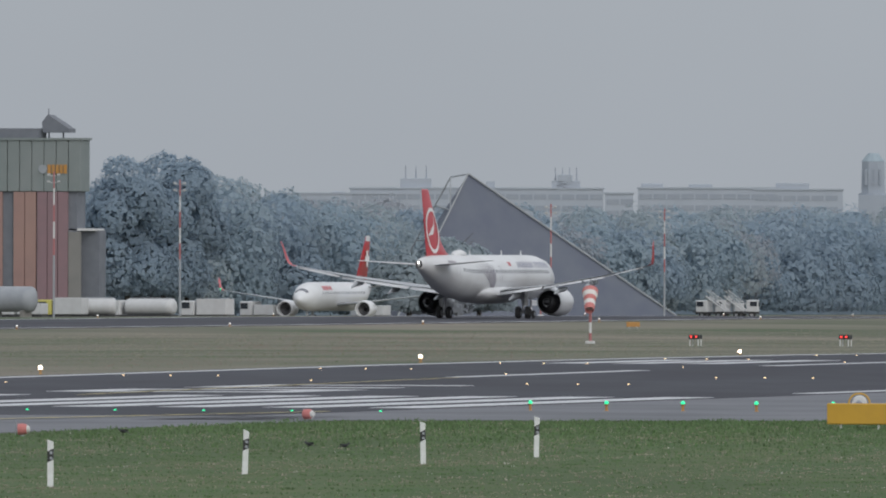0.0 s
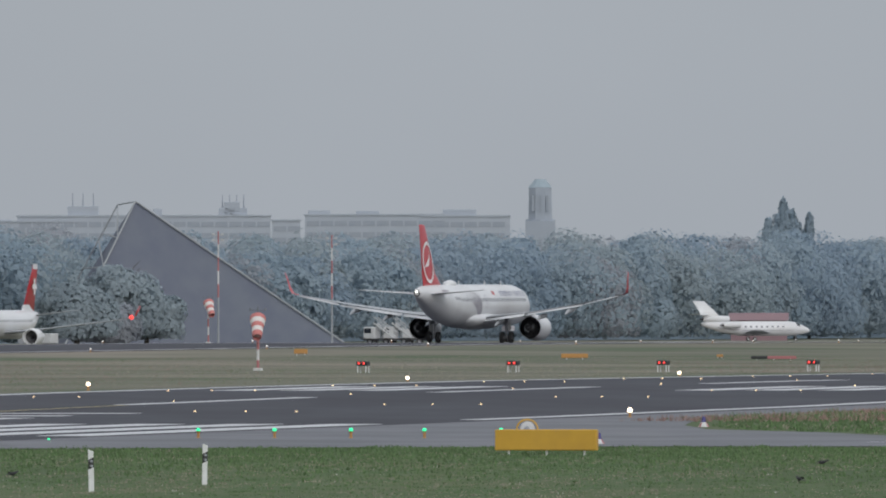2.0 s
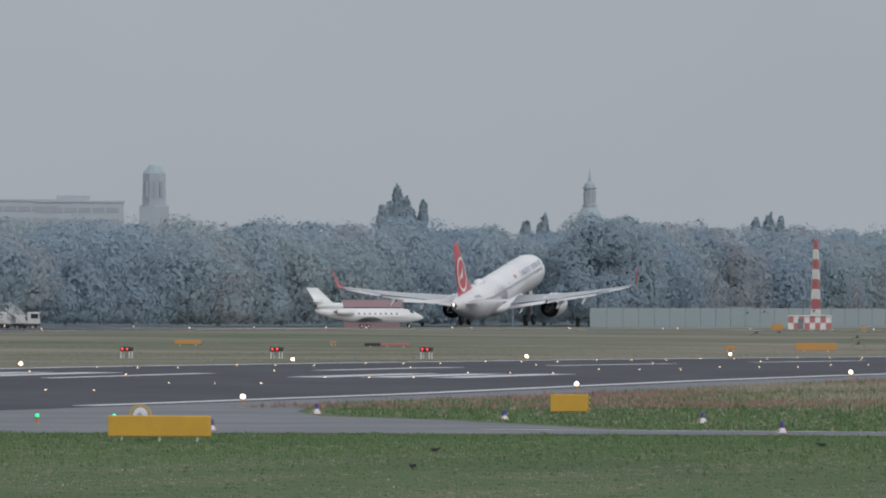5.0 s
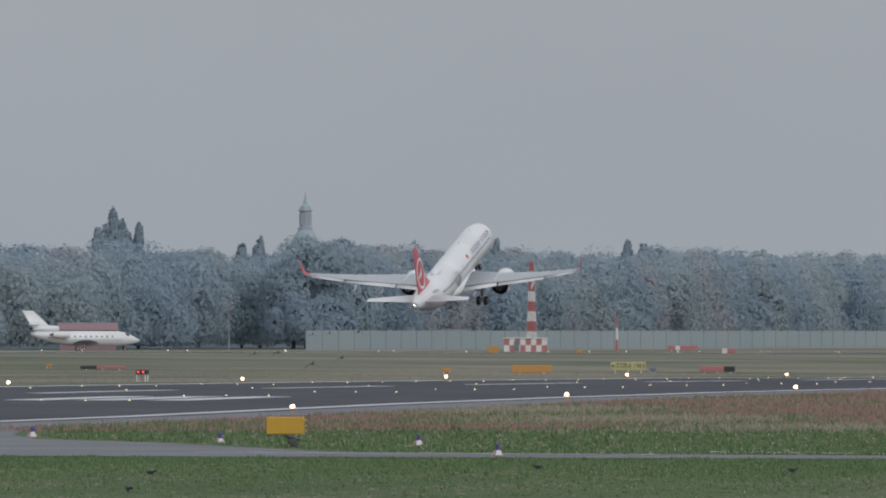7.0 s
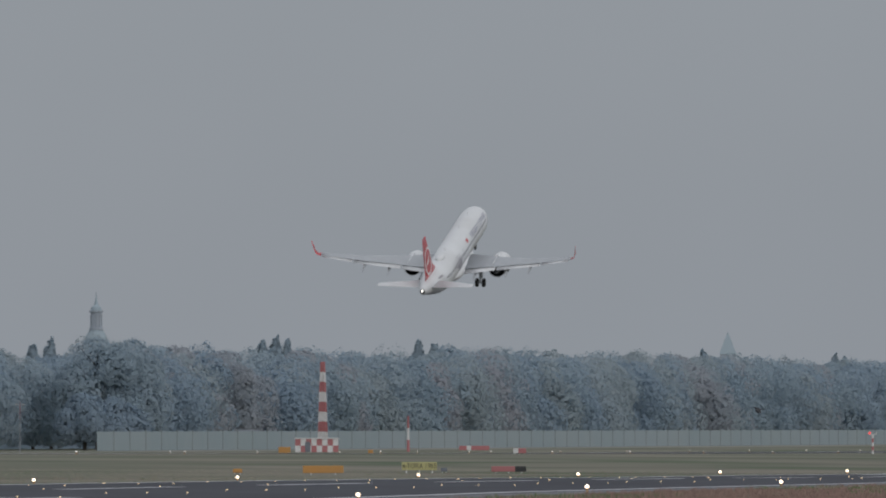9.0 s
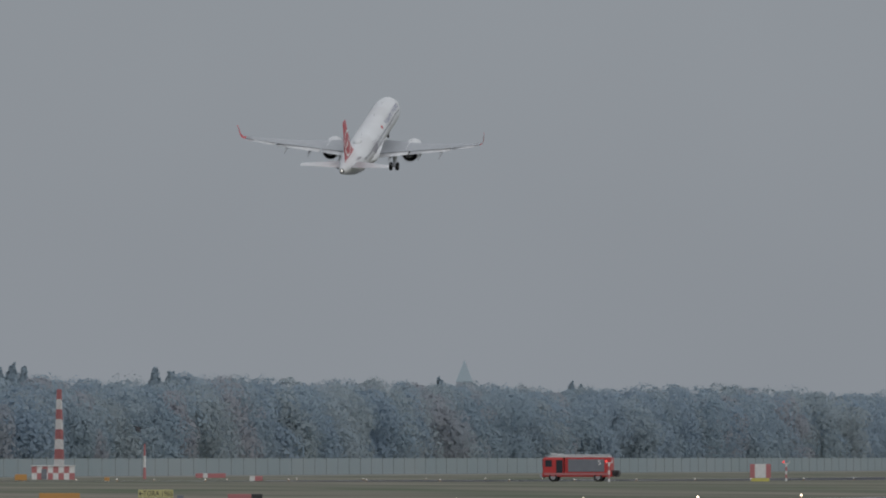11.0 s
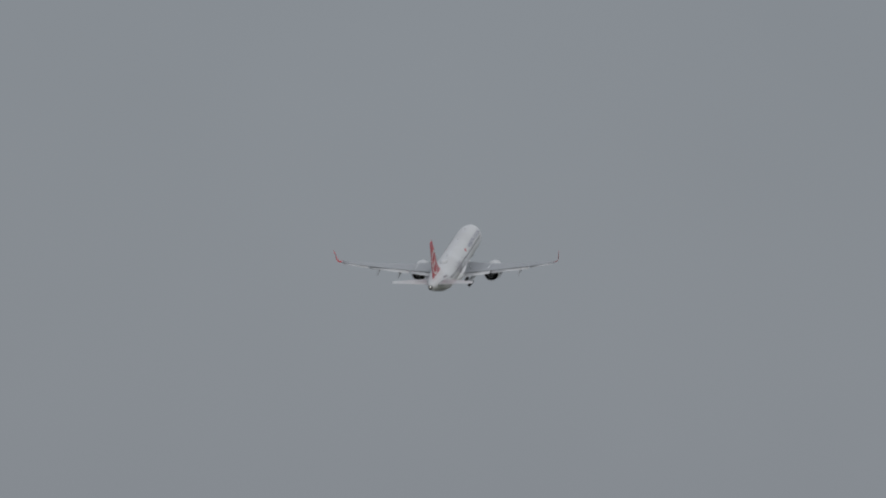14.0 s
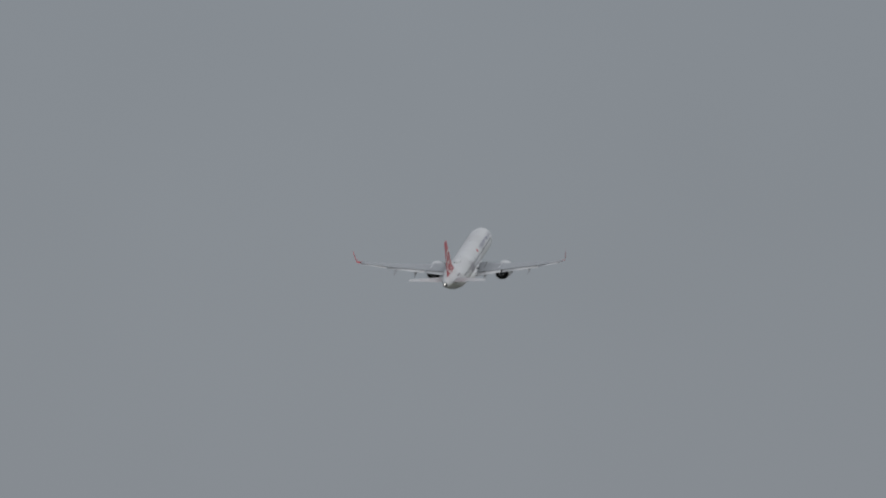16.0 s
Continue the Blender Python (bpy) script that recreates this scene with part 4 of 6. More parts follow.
for deg, h in ((-1.504, 17.5), (-1.017, 17.0), (0.417, 15.6), (0.856, 15.4)):
    u = bearing(deg, 488)
    banded_mast("floodlight_mast", "slender red and white floodlight mast beside the taxiway", at(u, 488), h, 0.14, 0.09, 9, "floodlight masts", 2)
banded_mast("glide_path_mast", "tall red and white checked antenna mast", at(bearing(4.22, 470), 470), 15.2, 0.72, 0.26, 9, lattice=True)
banded_mast("marker_mast", "short red and white marker mast", at(bearing(4.55, 470), 470), 6.2, 0.28, 0.16, 3)
banded_mast("marker_mast", "thin pale pole beside the taxiway", at(bearing(3.05, 520), 520), 8.5, 0.08, 0.05, 3, "", 1)


def build_checked_shed():
    ob = thing("antenna_hut", "small hut with red and white checked walls", "hut", "", at(bearing(4.197, 465), 465, 0, 10))
    for k in range(8):
        for r in range(2):
            bm = bmesh.new()
            box(bm, (-3.15 + 0.9 * k, 0, 0.55 + 1.1 * r), (0.9, 2.6, 1.1))
            part("wall_panel", bm, WARN_RED if (k + r) % 2 else WARN_WHITE, ob)
    bm = bmesh.new()
    box(bm, (0, 0, 2.28), (7.5, 3.0, 0.16), bevel=0.03)
    part("roof", bm, WARN_WHITE, ob)
    bm = bmesh.new()
    box(bm, (-1.5, -1.33, 0.9), (0.9, 0.08, 1.7))
    part("door", bm, SLATE, ob)


build_checked_shed()


def windsock(label, m, h, r, length, turn):
    """A pole with bands and a striped fabric cone that hangs from a ring at its head."""
    ob = thing("windsock", label, "windsock", "", m)
    for k in range(5):
        bm = bmesh.new()
        tube(bm, (0, 0, h * k / 5), (0, 0, h * (k + 1) / 5), 0.09, n=10)
        part("pole_section", bm, WARN_WHITE if k % 2 else WARN_RED, ob)
    bm = bmesh.new()
    box(bm, (0, 0, 0.06), (0.5, 0.5, 0.22), bevel=0.03)
    part("base", bm, WARN_WHITE, ob)
    bm = bmesh.new()
    bmesh.ops.create_circle(bm, segments=16, radius=r, matrix=Matrix.Translation((0, 0, h)))
    tube(bm, (-r, 0, h + 0.05), (r, 0, h + 0.05), 0.025, n=5)
    tube(bm, (0, -r, h + 0.05), (0, r, h + 0.05), 0.025, n=5)
    part("ring", bm, TANK_GREY, ob)
    bm = bmesh.new()
    tube(bm, (0, 0, h), (0, 0, h + 0.75), 0.03, n=6)
    tube(bm, (-0.5, 0, h + 0.5), (0.5, 0, h + 0.42), 0.03, n=6)
    for x in (-0.48, 0, 0.48):
        tube(bm, (x, 0, h + 0.42), (x, 0, h + 0.62), 0.07, n=8)
    part("lamp_bar", bm, SLATE, ob)
    d = Matrix.Rotation(radians(turn), 3, "Z") @ Vector((0.75, 0, -0.66)).normalized()
    s = Vector((0, 0, 1)).cross(d).normalized()
    t = d.cross(s)
    base = Vector((0, 0, h)) + d * 0.05
    for k in range(5):
        bm = bmesh.new()
        rows = []
        for q in (k / 5, (k + 0.5) / 5, (k + 1) / 5):
            rr = r * (1 - 0.45 * q) * (1 + 0.05 * math.sin(9 * q))
            c = base + d * (length * q) + Vector((0, 0, -0.12 * q * q))
            rows.append([bm.verts.new(c + s * rr * math.cos(2 * math.pi * i / 16) + t * rr * math.sin(2 * math.pi * i / 16)) for i in range(16)])
        for a, b in zip(rows, rows[1:]):
            for i in range(16):
                bm.faces.new((a[i], a[(i + 1) % 16], b[(i + 1) % 16], b[i]))
        part("fabric_band", bm, FABRIC_WHITE if k % 2 else FABRIC_RED, ob, smooth=True)
    return ob


windsock("drooping red and white striped windsock on a banded pole", at(895, 230.3), 3.3, 0.5, 1.6, -78)
windsock("distant red and white windsock on a banded pole", at(bearing(0.378, 400), 400), 4.4, 0.55, 1.9, -60)


def build_hangar():
    """The big hangar: its end wall faces back along the runway. Kept shallow to fit the camera's view."""
    u, v = bearing(-1.40, 560), 560
    ob = thing("hangar", "tall hangar with grey-green cladding over orange-brown panels", "hangar", "", at(u, v, 0, 0))
    # local x to the right is across towards the viewer, so the wall runs to negative x
    top, seam = 24.3, 17.4
    bm = bmesh.new()
    box(bm, (-25.3, 2.2, seam / 2), (49.4, 4.0, seam))
    part("wall", bm, SLATE, ob)
    for k in range(22):
        bm = bmesh.new()
        box(bm, (-0.85 - 1.7 * k, 2, (top + seam) / 2), (1.62, 4.6, top - seam), bevel=0.06)
        part("cladding_panel", bm, CLADDING, ob)
    bm = bmesh.new()
    box(bm, (-18, 2, (top + seam) / 2 - 0.1), (35.8, 4.0, top - seam - 0.4))
    part("cladding_backing", bm, SLATE, ob)
    for x0, x1, mat in ((-6.1, -1.75, BRICK_RED), (-9.4, -6.2, BRICK_ORANGE), (-20, -10.9, BRICK_ORANGE), (-32, -21.5, BRICK_ORANGE)):
        n = max(1, round((x1 - x0) / 1.5))
        for k in range(n):
            w = (x1 - x0) / n
            bm = bmesh.new()
            box(bm, (x0 + w * (k + 0.5), 0.05, seam / 2), (w - 0.08, 0.5, seam - 0.1), bevel=0.03)
            part("wall_panel", bm, mat, ob)
    bm = bmesh.new()
    box(bm, (-0.9, 0.2, 6.0), (1.7, 0.6, 12.0), bevel=0.04)
    part("pale_pier", bm, CONCRETE, ob)
    bm = bmesh.new()
    box(bm, (0.9, 3, 6.1), (2.6, 3, 12.2), bevel=0.05)
    part("annexe", bm, SLATE, ob)
    bm = bmesh.new()
    box(bm, (0.1, 2.4, 12.3), (3.6, 4.4, 0.3))
    part("annexe_roof", bm, WARN_WHITE, ob)
    bm = bmesh.new()
    box(bm, (-18, 2, top + 0.12), (36.4, 5.0, 0.3))
    part("roof", bm, CLADDING, ob)
    bm = bmesh.new()
    box(bm, (-11.5, 2.2, top + 0.9), (11, 3.6, 1.3))
    part("roof_deck", bm, SLATE, ob)
    bm = bmesh.new()
    vs = [bm.verts.new(p) for p in ((-5.8, 1.5, top + 1.0), (-2.1, 1.5, top + 1.0), (-2.1, 1.5, top + 1.5), (-5.1, 1.5, top + 3.4), (-5.9, 1.5, top + 2.4))]
    face = bm.faces.new(vs)
    ext = bmesh.ops.extrude_face_region(bm, geom=[face])
    bmesh.ops.translate(bm, verts=[g for g in ext["geom"] if isinstance(g, bmesh.types.BMVert)], vec=(0, 3, 0))
    for x in (-5.2, -3.2):
        tube(bm, (x, 2.5, top), (x, 2.5, top + 1.1), 0.12, n=6)
    tube(bm, (-5.1, 2, top + 3.3), (-5.1, 2, top + 4.2), 0.06, n=5)
    part("roof_cabin", bm, SLATE, ob)
    for k in range(5):
        bm = bmesh.new()
        box(bm, (-4.3 + 0.56 * k, -0.42, 20.4), (0.44, 0.12, 1.2))
        part("sign_bar", bm, ORANGE, ob, "yellow bar of lettering")
    bm = bmesh.new()
    bmesh.ops.create_cone(bm, cap_ends=True, segments=16, radius1=0.6, radius2=0.6, depth=0.12, matrix=Matrix.Translation((-5.2, -0.42, 20.4)) @ Matrix.Rotation(radians(90), 4, "X"))
    part("sign_disc", bm, TANK_GREY, ob)


build_hangar()


def build_blast_hall():
    """A dark three-sided tent-like hall with pale ridge beams."""
    u = bearing(0.0966, 565)
    ob = thing("engine_test_hall", "dark pyramid-shaped engine test hall with pale ridge beams", "hall", "", at(u, 565, 0, 15))
    apex, right, left, back = Vector((0, 0, 21.4)), Vector((31.5, 6, 0)), Vector((-10.5, -12, 0)), Vector((-14, 16, 0))
    for name, a, b in (("front_skin", right, left), ("side_skin", left, back), ("rear_skin", back, right)):
        bm = bmesh.new()
        n = 10
        for i in range(n):
            q0, q1 = i / n, (i + 1) / n
            p = [apex.lerp(a, q0), apex.lerp(a, q1), apex.lerp(b, q1), apex.lerp(b, q0)]
            if i == 0:
                bm.faces.new([bm.verts.new(x) for x in (apex, p[1], p[2])])
            else:
                bm.faces.new([bm.verts.new(x) for x in p])
        bmesh.ops.remove_doubles(bm, verts=bm.verts, dist=0.001)
        part(name, bm, NETTING, ob, "dark hanging skin")
    for a in (right, left):
        bm = bmesh.new()
        tube(bm, apex + Vector((0, -0.3, 0.1)), a + Vector((0, -0.3, 0.1)), 0.13, n=8)
        part("ridge_beam", bm, BEAM, ob, "pale steel ridge beam")
    bm = bmesh.new()
    top = apex + Vector((-2.6, 6, -0.4))
    for p, q in ((apex, top), (top, back + Vector((0, -2, 0))), (apex.lerp(left, 0.25), top), (apex.lerp(left, 0.25), top.lerp(back, 0.2)), (apex.lerp(left, 0.45), top.lerp(back, 0.25)), (apex.lerp(left, 0.45), top.lerp(back, 0.45))):
        tube(bm, p, q, 0.11, n=6)
    part("rear_truss", bm, BEAM, ob)


build_blast_hall()


def build_fence():
    """A long grey-green screen in bays between posts."""
    ob = thing("noise_screen", "long low grey-green screen wall before the woods", "fence", "", None, "structure")
    u, end = bearing(3.35, 556), bearing(7.8, 556)
    k = 0
    while u < end:
        bm = bmesh.new()
        a, b = spot(u, 556), spot(u + 14.8, 556)
        rows = [[bm.verts.new((p.x, p.y, p.z + z)) for z in (-0.3, 3.6)] for p in (a, b)]
        f = bm.faces.new((rows[0][0], rows[1][0], rows[1][1], rows[0][1]))
        ext = bmesh.ops.extrude_face_region(bm, geom=[f])
        bmesh.ops.translate(bm, verts=[g for g in ext["geom"] if isinstance(g, bmesh.types.BMVert)], vec=(-0.15, 0.04, 0))
        part("panel", bm, FENCE_GREEN, ob)
        bm = bmesh.new()
        tube(bm, (b.x, b.y, b.z - 0.3), (b.x, b.y, b.z + 3.8), 0.12, n=6)
        part("post", bm, CLADDING, ob)
        u += 15
        k += 1


build_fence()


def long_building(name, label, deg0, deg1, v, h, mat, roof):
    u = bearing((deg0 + deg1) / 2, v)
    w = math.hypot(u, v) * radians(deg1 - deg0)
    ob = thing(name, label, "building", "", at(u, v, 0, 15 - (deg0 + deg1) / 2))
    bm = bmesh.new()
    box(bm, (0, 3, h / 2), (w, 6, h))
    part("wall", bm, mat, ob)
    bm = bmesh.new()
    vs = [bm.verts.new(p) for p in ((-w / 2 - 0.3, -0.4, h), (w / 2 + 0.3, -0.4, h), (w / 2 + 0.3, 6.4, h), (-w / 2 - 0.3, 6.4, h), (-w / 2 - 0.3, 3, h + 1.3), (w / 2 + 0.3, 3, h + 1.3))]
    for f in ((0, 1, 5, 4), (2, 3, 4, 5), (0, 4, 3), (1, 2, 5), (0, 3, 2, 1)):
        bm.faces.new([vs[i] for i in f])
    part("roof", bm, roof, ob)
    for k in range(int(w // 2.4)):
        bm = bmesh.new()
        box(bm, (-w / 2 + 1.4 + 2.4 * k, -0.03, h * 0.55), (1.1, 0.12, h * 0.4))
        part("window", bm, SLATE, ob)


long_building("barrack", "low red-brown brick building behind the parked jet", 2.397, 2.615, 565, 3.6, BRICK_RED, BRICK_RED)
long_building("cottage", "small pale cottage before the wood", 3.46, 3.52, 580, 2.8, TRUCK_WHITE, SLATE)
long_building("cottage", "small grey cottage beside the screen wall", 3.88, 3.97, 580, 2.6, TANK_GREY, SLATE)
long_building("cottage", "long low pale shed beside the screen wall", 3.60, 3.78, 585, 2.2, TANK_GREY, SLATE)


# ---- the parked airliner and the business jet ----
def nacelle(parent, name, x, z, y0, y1, r, mat):
    bm = bmesh.new()
    ln = y1 - y0
    lathe(bm, x, z, [(y0, r * 0.72), (y0 + ln * 0.35, r * 0.95), (y1 - ln * 0.25, r), (y1 - 0.05, r * 0.9), (y1, r * 0.82), (y1 - 0.15, r * 0.76), (y0 + ln * 0.5, r * 0.74), (y0 + 0.1, r * 0.66)], 24)
    e = part(name, bm, mat, parent, smooth=True)
    bm = bmesh.new()
    lathe(bm, x, z, [(y1 - ln * 0.25, r * 0.74), (y1 - ln * 0.3, r * 0.2), (y1 - ln * 0.1, 0.03)], 20)
    part("fan", bm, DARK_METAL, e, "dark fan")
    bm = bmesh.new()
    lathe(bm, x, z, [(y0 + ln * 0.3, r * 0.66), (y0, r * 0.35), (y0 - 0.6, 0.05)], 20)
    part("exhaust", bm, DARK_METAL, e)
    return e


def build_parked_airliner():
    m = at(bearing(-0.42, 505), 505, 0, 180)
    ob = thing("parked_airliner", "white regional airliner with red tail waiting on the taxiway", "aircraft", "", m)
    hull = Hull([(17.2, 3.0, 0.05, 0.05), (17, 3.0, 0.4, 0.35), (16.3, 3.08, 0.85, 0.8), (15.2, 3.2, 1.25, 1.3), (13.5, 3.3, 1.65, 1.75), (12, 3.35, 1.75, 1.85), (-8, 3.35, 1.75, 1.85), (-11, 3.6, 1.5, 1.55), (-14, 4.05, 0.95, 1.05), (-16.5, 4.4, 0.45, 0.55), (-17.6, 4.5, 0.15, 0.2)])
    part("fuselage", hull.body(28, 1.0), WHITE_PAINT, ob, smooth=True)
    bm = bmesh.new()
    hull.patch(bm, 15.9, 15.4, -50, 50, 0.02, ny=2, nd=10)
    part("cockpit_windows", bm, CABIN_GLASS, ob)
    for side in (-1, 1):
        y = 11.5
        while y > -9:
            bm = bmesh.new()
            hull.patch(bm, y, y - 0.28, side * 80, side * 70, 0.015)
            part("cabin_window", bm, CABIN_GLASS, ob)
            y -= 0.8
        for k in range(5):
            bm = bmesh.new()
            hull.patch(bm, 10.8 - 0.9 * k, 10.2 - 0.9 * k, side * 64, side * 44, 0.02, nd=3)
            part("letter_bar", bm, RED_PAINT, ob, "red bar of lettering")
        wing(ob, side, [(1.4, 4.0, -2.2, 2.3, 0.13), (6.0, 1.5, -2.0, 2.8, 0.12), (16.0, -3.6, -5.0, 4.1, 0.1)], WING_GREY, "wing")
        bm = bmesh.new()
        loft(bm, [foil(le, te, z, 0.1, x * side, up) for x, le, te, z, up in ((16.0, -3.6, -5.0, 4.1, (0, 0, 1)), (16.5, -4.2, -5.3, 4.5, (-side, 0, 0.4)), (16.9, -5.0, -5.8, 5.7, (-side, 0, 0)))])
        part("winglet", bm, RED_PAINT, ob, "red winglet", True)
        bm = bmesh.new()
        ball(bm, (side * 16.2, -3.7, 4.25), 0.28 if side == -1 else 0.1, n=2)
        part("navigation_light", bm, LIT_RED if side == -1 else LIT_GREEN, ob)
        wing(ob, side, [(0.4, -13.0, -16.2, 4.5, 0.1), (6.0, -15.6, -17.2, 5.2, 0.09)], WING_GREY, "tailplane")
        nacelle(ob, "engine", 5.2 * side, 1.75, 1.2, 5.2, 1.15, WHITE_PAINT)
        leg = part("main_gear", (lambda b: (tube(b, (side * 3.3, -1.5, 2.3), (side * 3.3, -1.5, 0.5), 0.14, n=8), b)[1])(bmesh.new()), BARE_METAL, ob)
        for dx in (-0.35, 0.35):
            wheel(leg, "wheel", (side * 3.3 + dx, -1.5, 0.5), 0.5, 0.35)
    leg = part("nose_gear", (lambda b: (tube(b, (0, 13.0, 2.0), (0, 13.0, 0.35), 0.1, n=8), b)[1])(bmesh.new()), BARE_METAL, ob)
    for dx in (-0.2, 0.2):
        wheel(leg, "wheel", (dx, 13.0, 0.35), 0.35, 0.2)
    bm = bmesh.new()
    loft(bm, [[(b, y, z) for (_, y, b) in foil(le, te, 0, 0.1, 0)] for le, te, z in ((-9.8, -15.6, 4.9), (-14.9, -17.4, 10.6), (-15.1, -17.4, 11.0))])
    fin = part("tail_fin", bm, RED_PAINT, ob, "red tail fin", True)
    bm = bmesh.new()
    loft(bm, [[(b * 1.08, y, z) for (_, y, b) in foil(le, te, 0, 0.1, 0)] for le, te, z in ((-14.85, -17.42, 10.45), (-15.2, -17.42, 11.15))])
    part("fin_tip", bm, WHITE_PAINT, fin)
    bm = bmesh.new()
    loft(bm, [[(b * 1.04, y, z) for (_, y, b) in foil(le, te, 0, 0.1, 0)] for le, te, z in ((-9.0, -15.62, 4.6), (-10.4, -15.7, 5.9))])
    part("fin_root", bm, WHITE_PAINT, fin)
    for side in (-1, 1):
        bm = bmesh.new()
        box(bm, (side * 0.3, -14.9, 8.2), (0.06, 0.6, 2.1))
        box(bm, (side * 0.3, -14.9, 8.2), (0.07, 1.9, 0.62))
        part("white_cross", bm, EMBLEM_WHITE, fin, "plain white cross")


build_parked_airliner()


def build_business_jet():
    u, v = bearing(2.495, 535), 535
    ob = thing("business_jet", "small white three-engined business jet parked on the grass side", "aircraft", "", at(u, v, 0, -58))
    hull = Hull([(9.6, 1.75, 0.04, 0.04), (9.2, 1.78, 0.35, 0.35), (8.2, 1.9, 0.75, 0.72), (6.8, 2.05, 1.1, 1.1), (5.8, 2.1, 1.2, 1.2), (-3, 2.1, 1.2, 1.2), (-6, 2.35, 0.95, 0.95), (-8.6, 2.75, 0.5, 0.55), (-9.6, 2.85, 0.2, 0.25)])
    part("fuselage", hull.body(24, 0.8), WHITE_PAINT, ob, smooth=True)
    bm = bmesh.new()
    hull.patch(bm, 7.6, 6.9, -58, 58, 0.02, ny=2, nd=8)
    part("cockpit_windows", bm, GLASS, ob)
    for side in (-1, 1):
        for k in range(8):
            bm = bmesh.new()
            hull.patch(bm, 4.6 - 0.95 * k, 4.25 - 0.95 * k, side * 82, side * 68, 0.015)
            part("cabin_window", bm, CABIN_GLASS, ob)
        bm = bmesh.new()
        hull.patch(bm, 7.4, -7.0, side * 106, side * 103, 0.015, ny=10)
        part("trim_stripe", bm, GREY_PAINT, ob)
        wing(ob, side, [(0.9, 2.2, -2.4, 1.35, 0.12), (9.4, -2.4, -3.8, 1.9, 0.1)], WING_GREY, "wing")
        wing(ob, side, [(0.1, -8.2, -10.0, 4.6, 0.1), (3.4, -9.8, -11.0, 4.4, 0.1)], WHITE_PAINT, "tailplane")
        nacelle(ob, "engine", 1.75 * side, 2.7, -6.4, -3.4, 0.55, WHITE_PAINT)
        leg = part("main_gear", (lambda b: (tube(b, (side * 1.7, -0.8, 1.3), (side * 1.7, -0.8, 0.35), 0.1, n=8), b)[1])(bmesh.new()), BARE_METAL, ob)
        wheel(leg, "wheel", (side * 1.7, -0.8, 0.35), 0.35, 0.3)
    leg = part("nose_gear", (lambda b: (tube(b, (0, 7.0, 1.2), (0, 7.0, 0.28), 0.07, n=8), b)[1])(bmesh.new()), BARE_METAL, ob)
    wheel(leg, "wheel", (0, 7.0, 0.28), 0.28, 0.25)
    bm = bmesh.new()
    loft(bm, [[(b, y, z) for (_, y, b) in foil(le, te, 0, 0.1, 0)] for le, te, z in ((-4.8, -9.0, 3.1), (-6.4, -9.6, 4.2), (-9.2, -11.2, 6.7))])
    part("tail_fin", bm, WHITE_PAINT, ob, smooth=True)
    nacelle(ob, "centre_engine", 0, 3.7, -9.4, -4.8, 0.55, WHITE_PAINT)


build_business_jet()


# ---- vehicles ----
def truck(label, m, name, length, cab_mat, kind, height_=2.9, group="apron vehicles"):
    """A lorry that faces +y: chassis, cab with windows, wheels, and a tank, box or stairs."""
    ob = thing(name, label, "truck", group, m)
    bm = bmesh.new()
    box(bm, (0, 0, 0.75), (2.2, length, 0.35), bevel=0.04)
    part("chassis", bm, DARK_METAL, ob)
    cab_y = length / 2 - 1.0
    bm = bmesh.new()
    box(bm, (0, cab_y, 1.75), (2.3, 1.9, 1.9), bevel=0.15)
    cab = part("cab", bm, cab_mat, ob)
    bm = bmesh.new()
    box(bm, (0, cab_y + 0.93, 2.1), (2.0, 0.1, 0.8))
    for s in (-1, 1):
        box(bm, (s * 1.14, cab_y + 0.2, 2.1), (0.06, 1.1, 0.75))
    part("cab_windows", bm, GLASS, cab)
    back = length - 2.4
    yc = -1.1
    if kind == "tank":
        h = Hull([(yc - back / 2, 1.9, 0.7, 0.6), (yc - back / 2 + 0.3, 1.9, 1.15, 1.0), (yc + back / 2 - 0.3, 1.9, 1.15, 1.0), (yc + back / 2, 1.9, 0.7, 0.6)])
        part("tank", h.body(20, 1.0), TRUCK_WHITE, ob, smooth=True)
        bm = bmesh.new()
        box(bm, (0, yc, 2.95), (0.5, back * 0.8, 0.12))
        part("walkway", bm, TANK_GREY, ob)
    elif kind == "box":
        bm = bmesh.new()
        box(bm, (0, yc, 0.95 + (height_ - 0.9) / 2), (2.4, back, height_ - 0.9), bevel=0.05)
        part("box_body", bm, TRUCK_WHITE, ob)
    elif kind == "stairs":
        bm = bmesh.new()
        for k in range(9):
            box(bm, (0, yc - back / 2 + 0.3 + 0.36 * k, 1.0 + 0.25 * k), (1.3, 0.36, 0.08))
        part("steps", bm, TRUCK_WHITE, ob)
        for s in (-0.7, 0.7):
            bm = bmesh.new()
            tube(bm, (s, yc - back / 2, 1.0), (s, yc - back / 2 + 3.3, 3.3), 0.12, n=6)
            tube(bm, (s, yc - back / 2, 1.9), (s, yc - back / 2 + 3.3, 4.2), 0.07, n=6)
            part("stair_side", bm, TRUCK_WHITE, ob)
        bm = bmesh.new()
        tube(bm, (0, yc + 0.8, 0.9), (0, yc + 0.8, 2.8), 0.15, n=6)
        part("support", bm, TANK_GREY, ob)
    for s in (-1, 1):
        for y in (cab_y - 0.1, -length / 2 + 1.2):
            wheel(ob, "wheel", (s * 0.95, y, 0.5), 0.5, 0.35)
    return ob


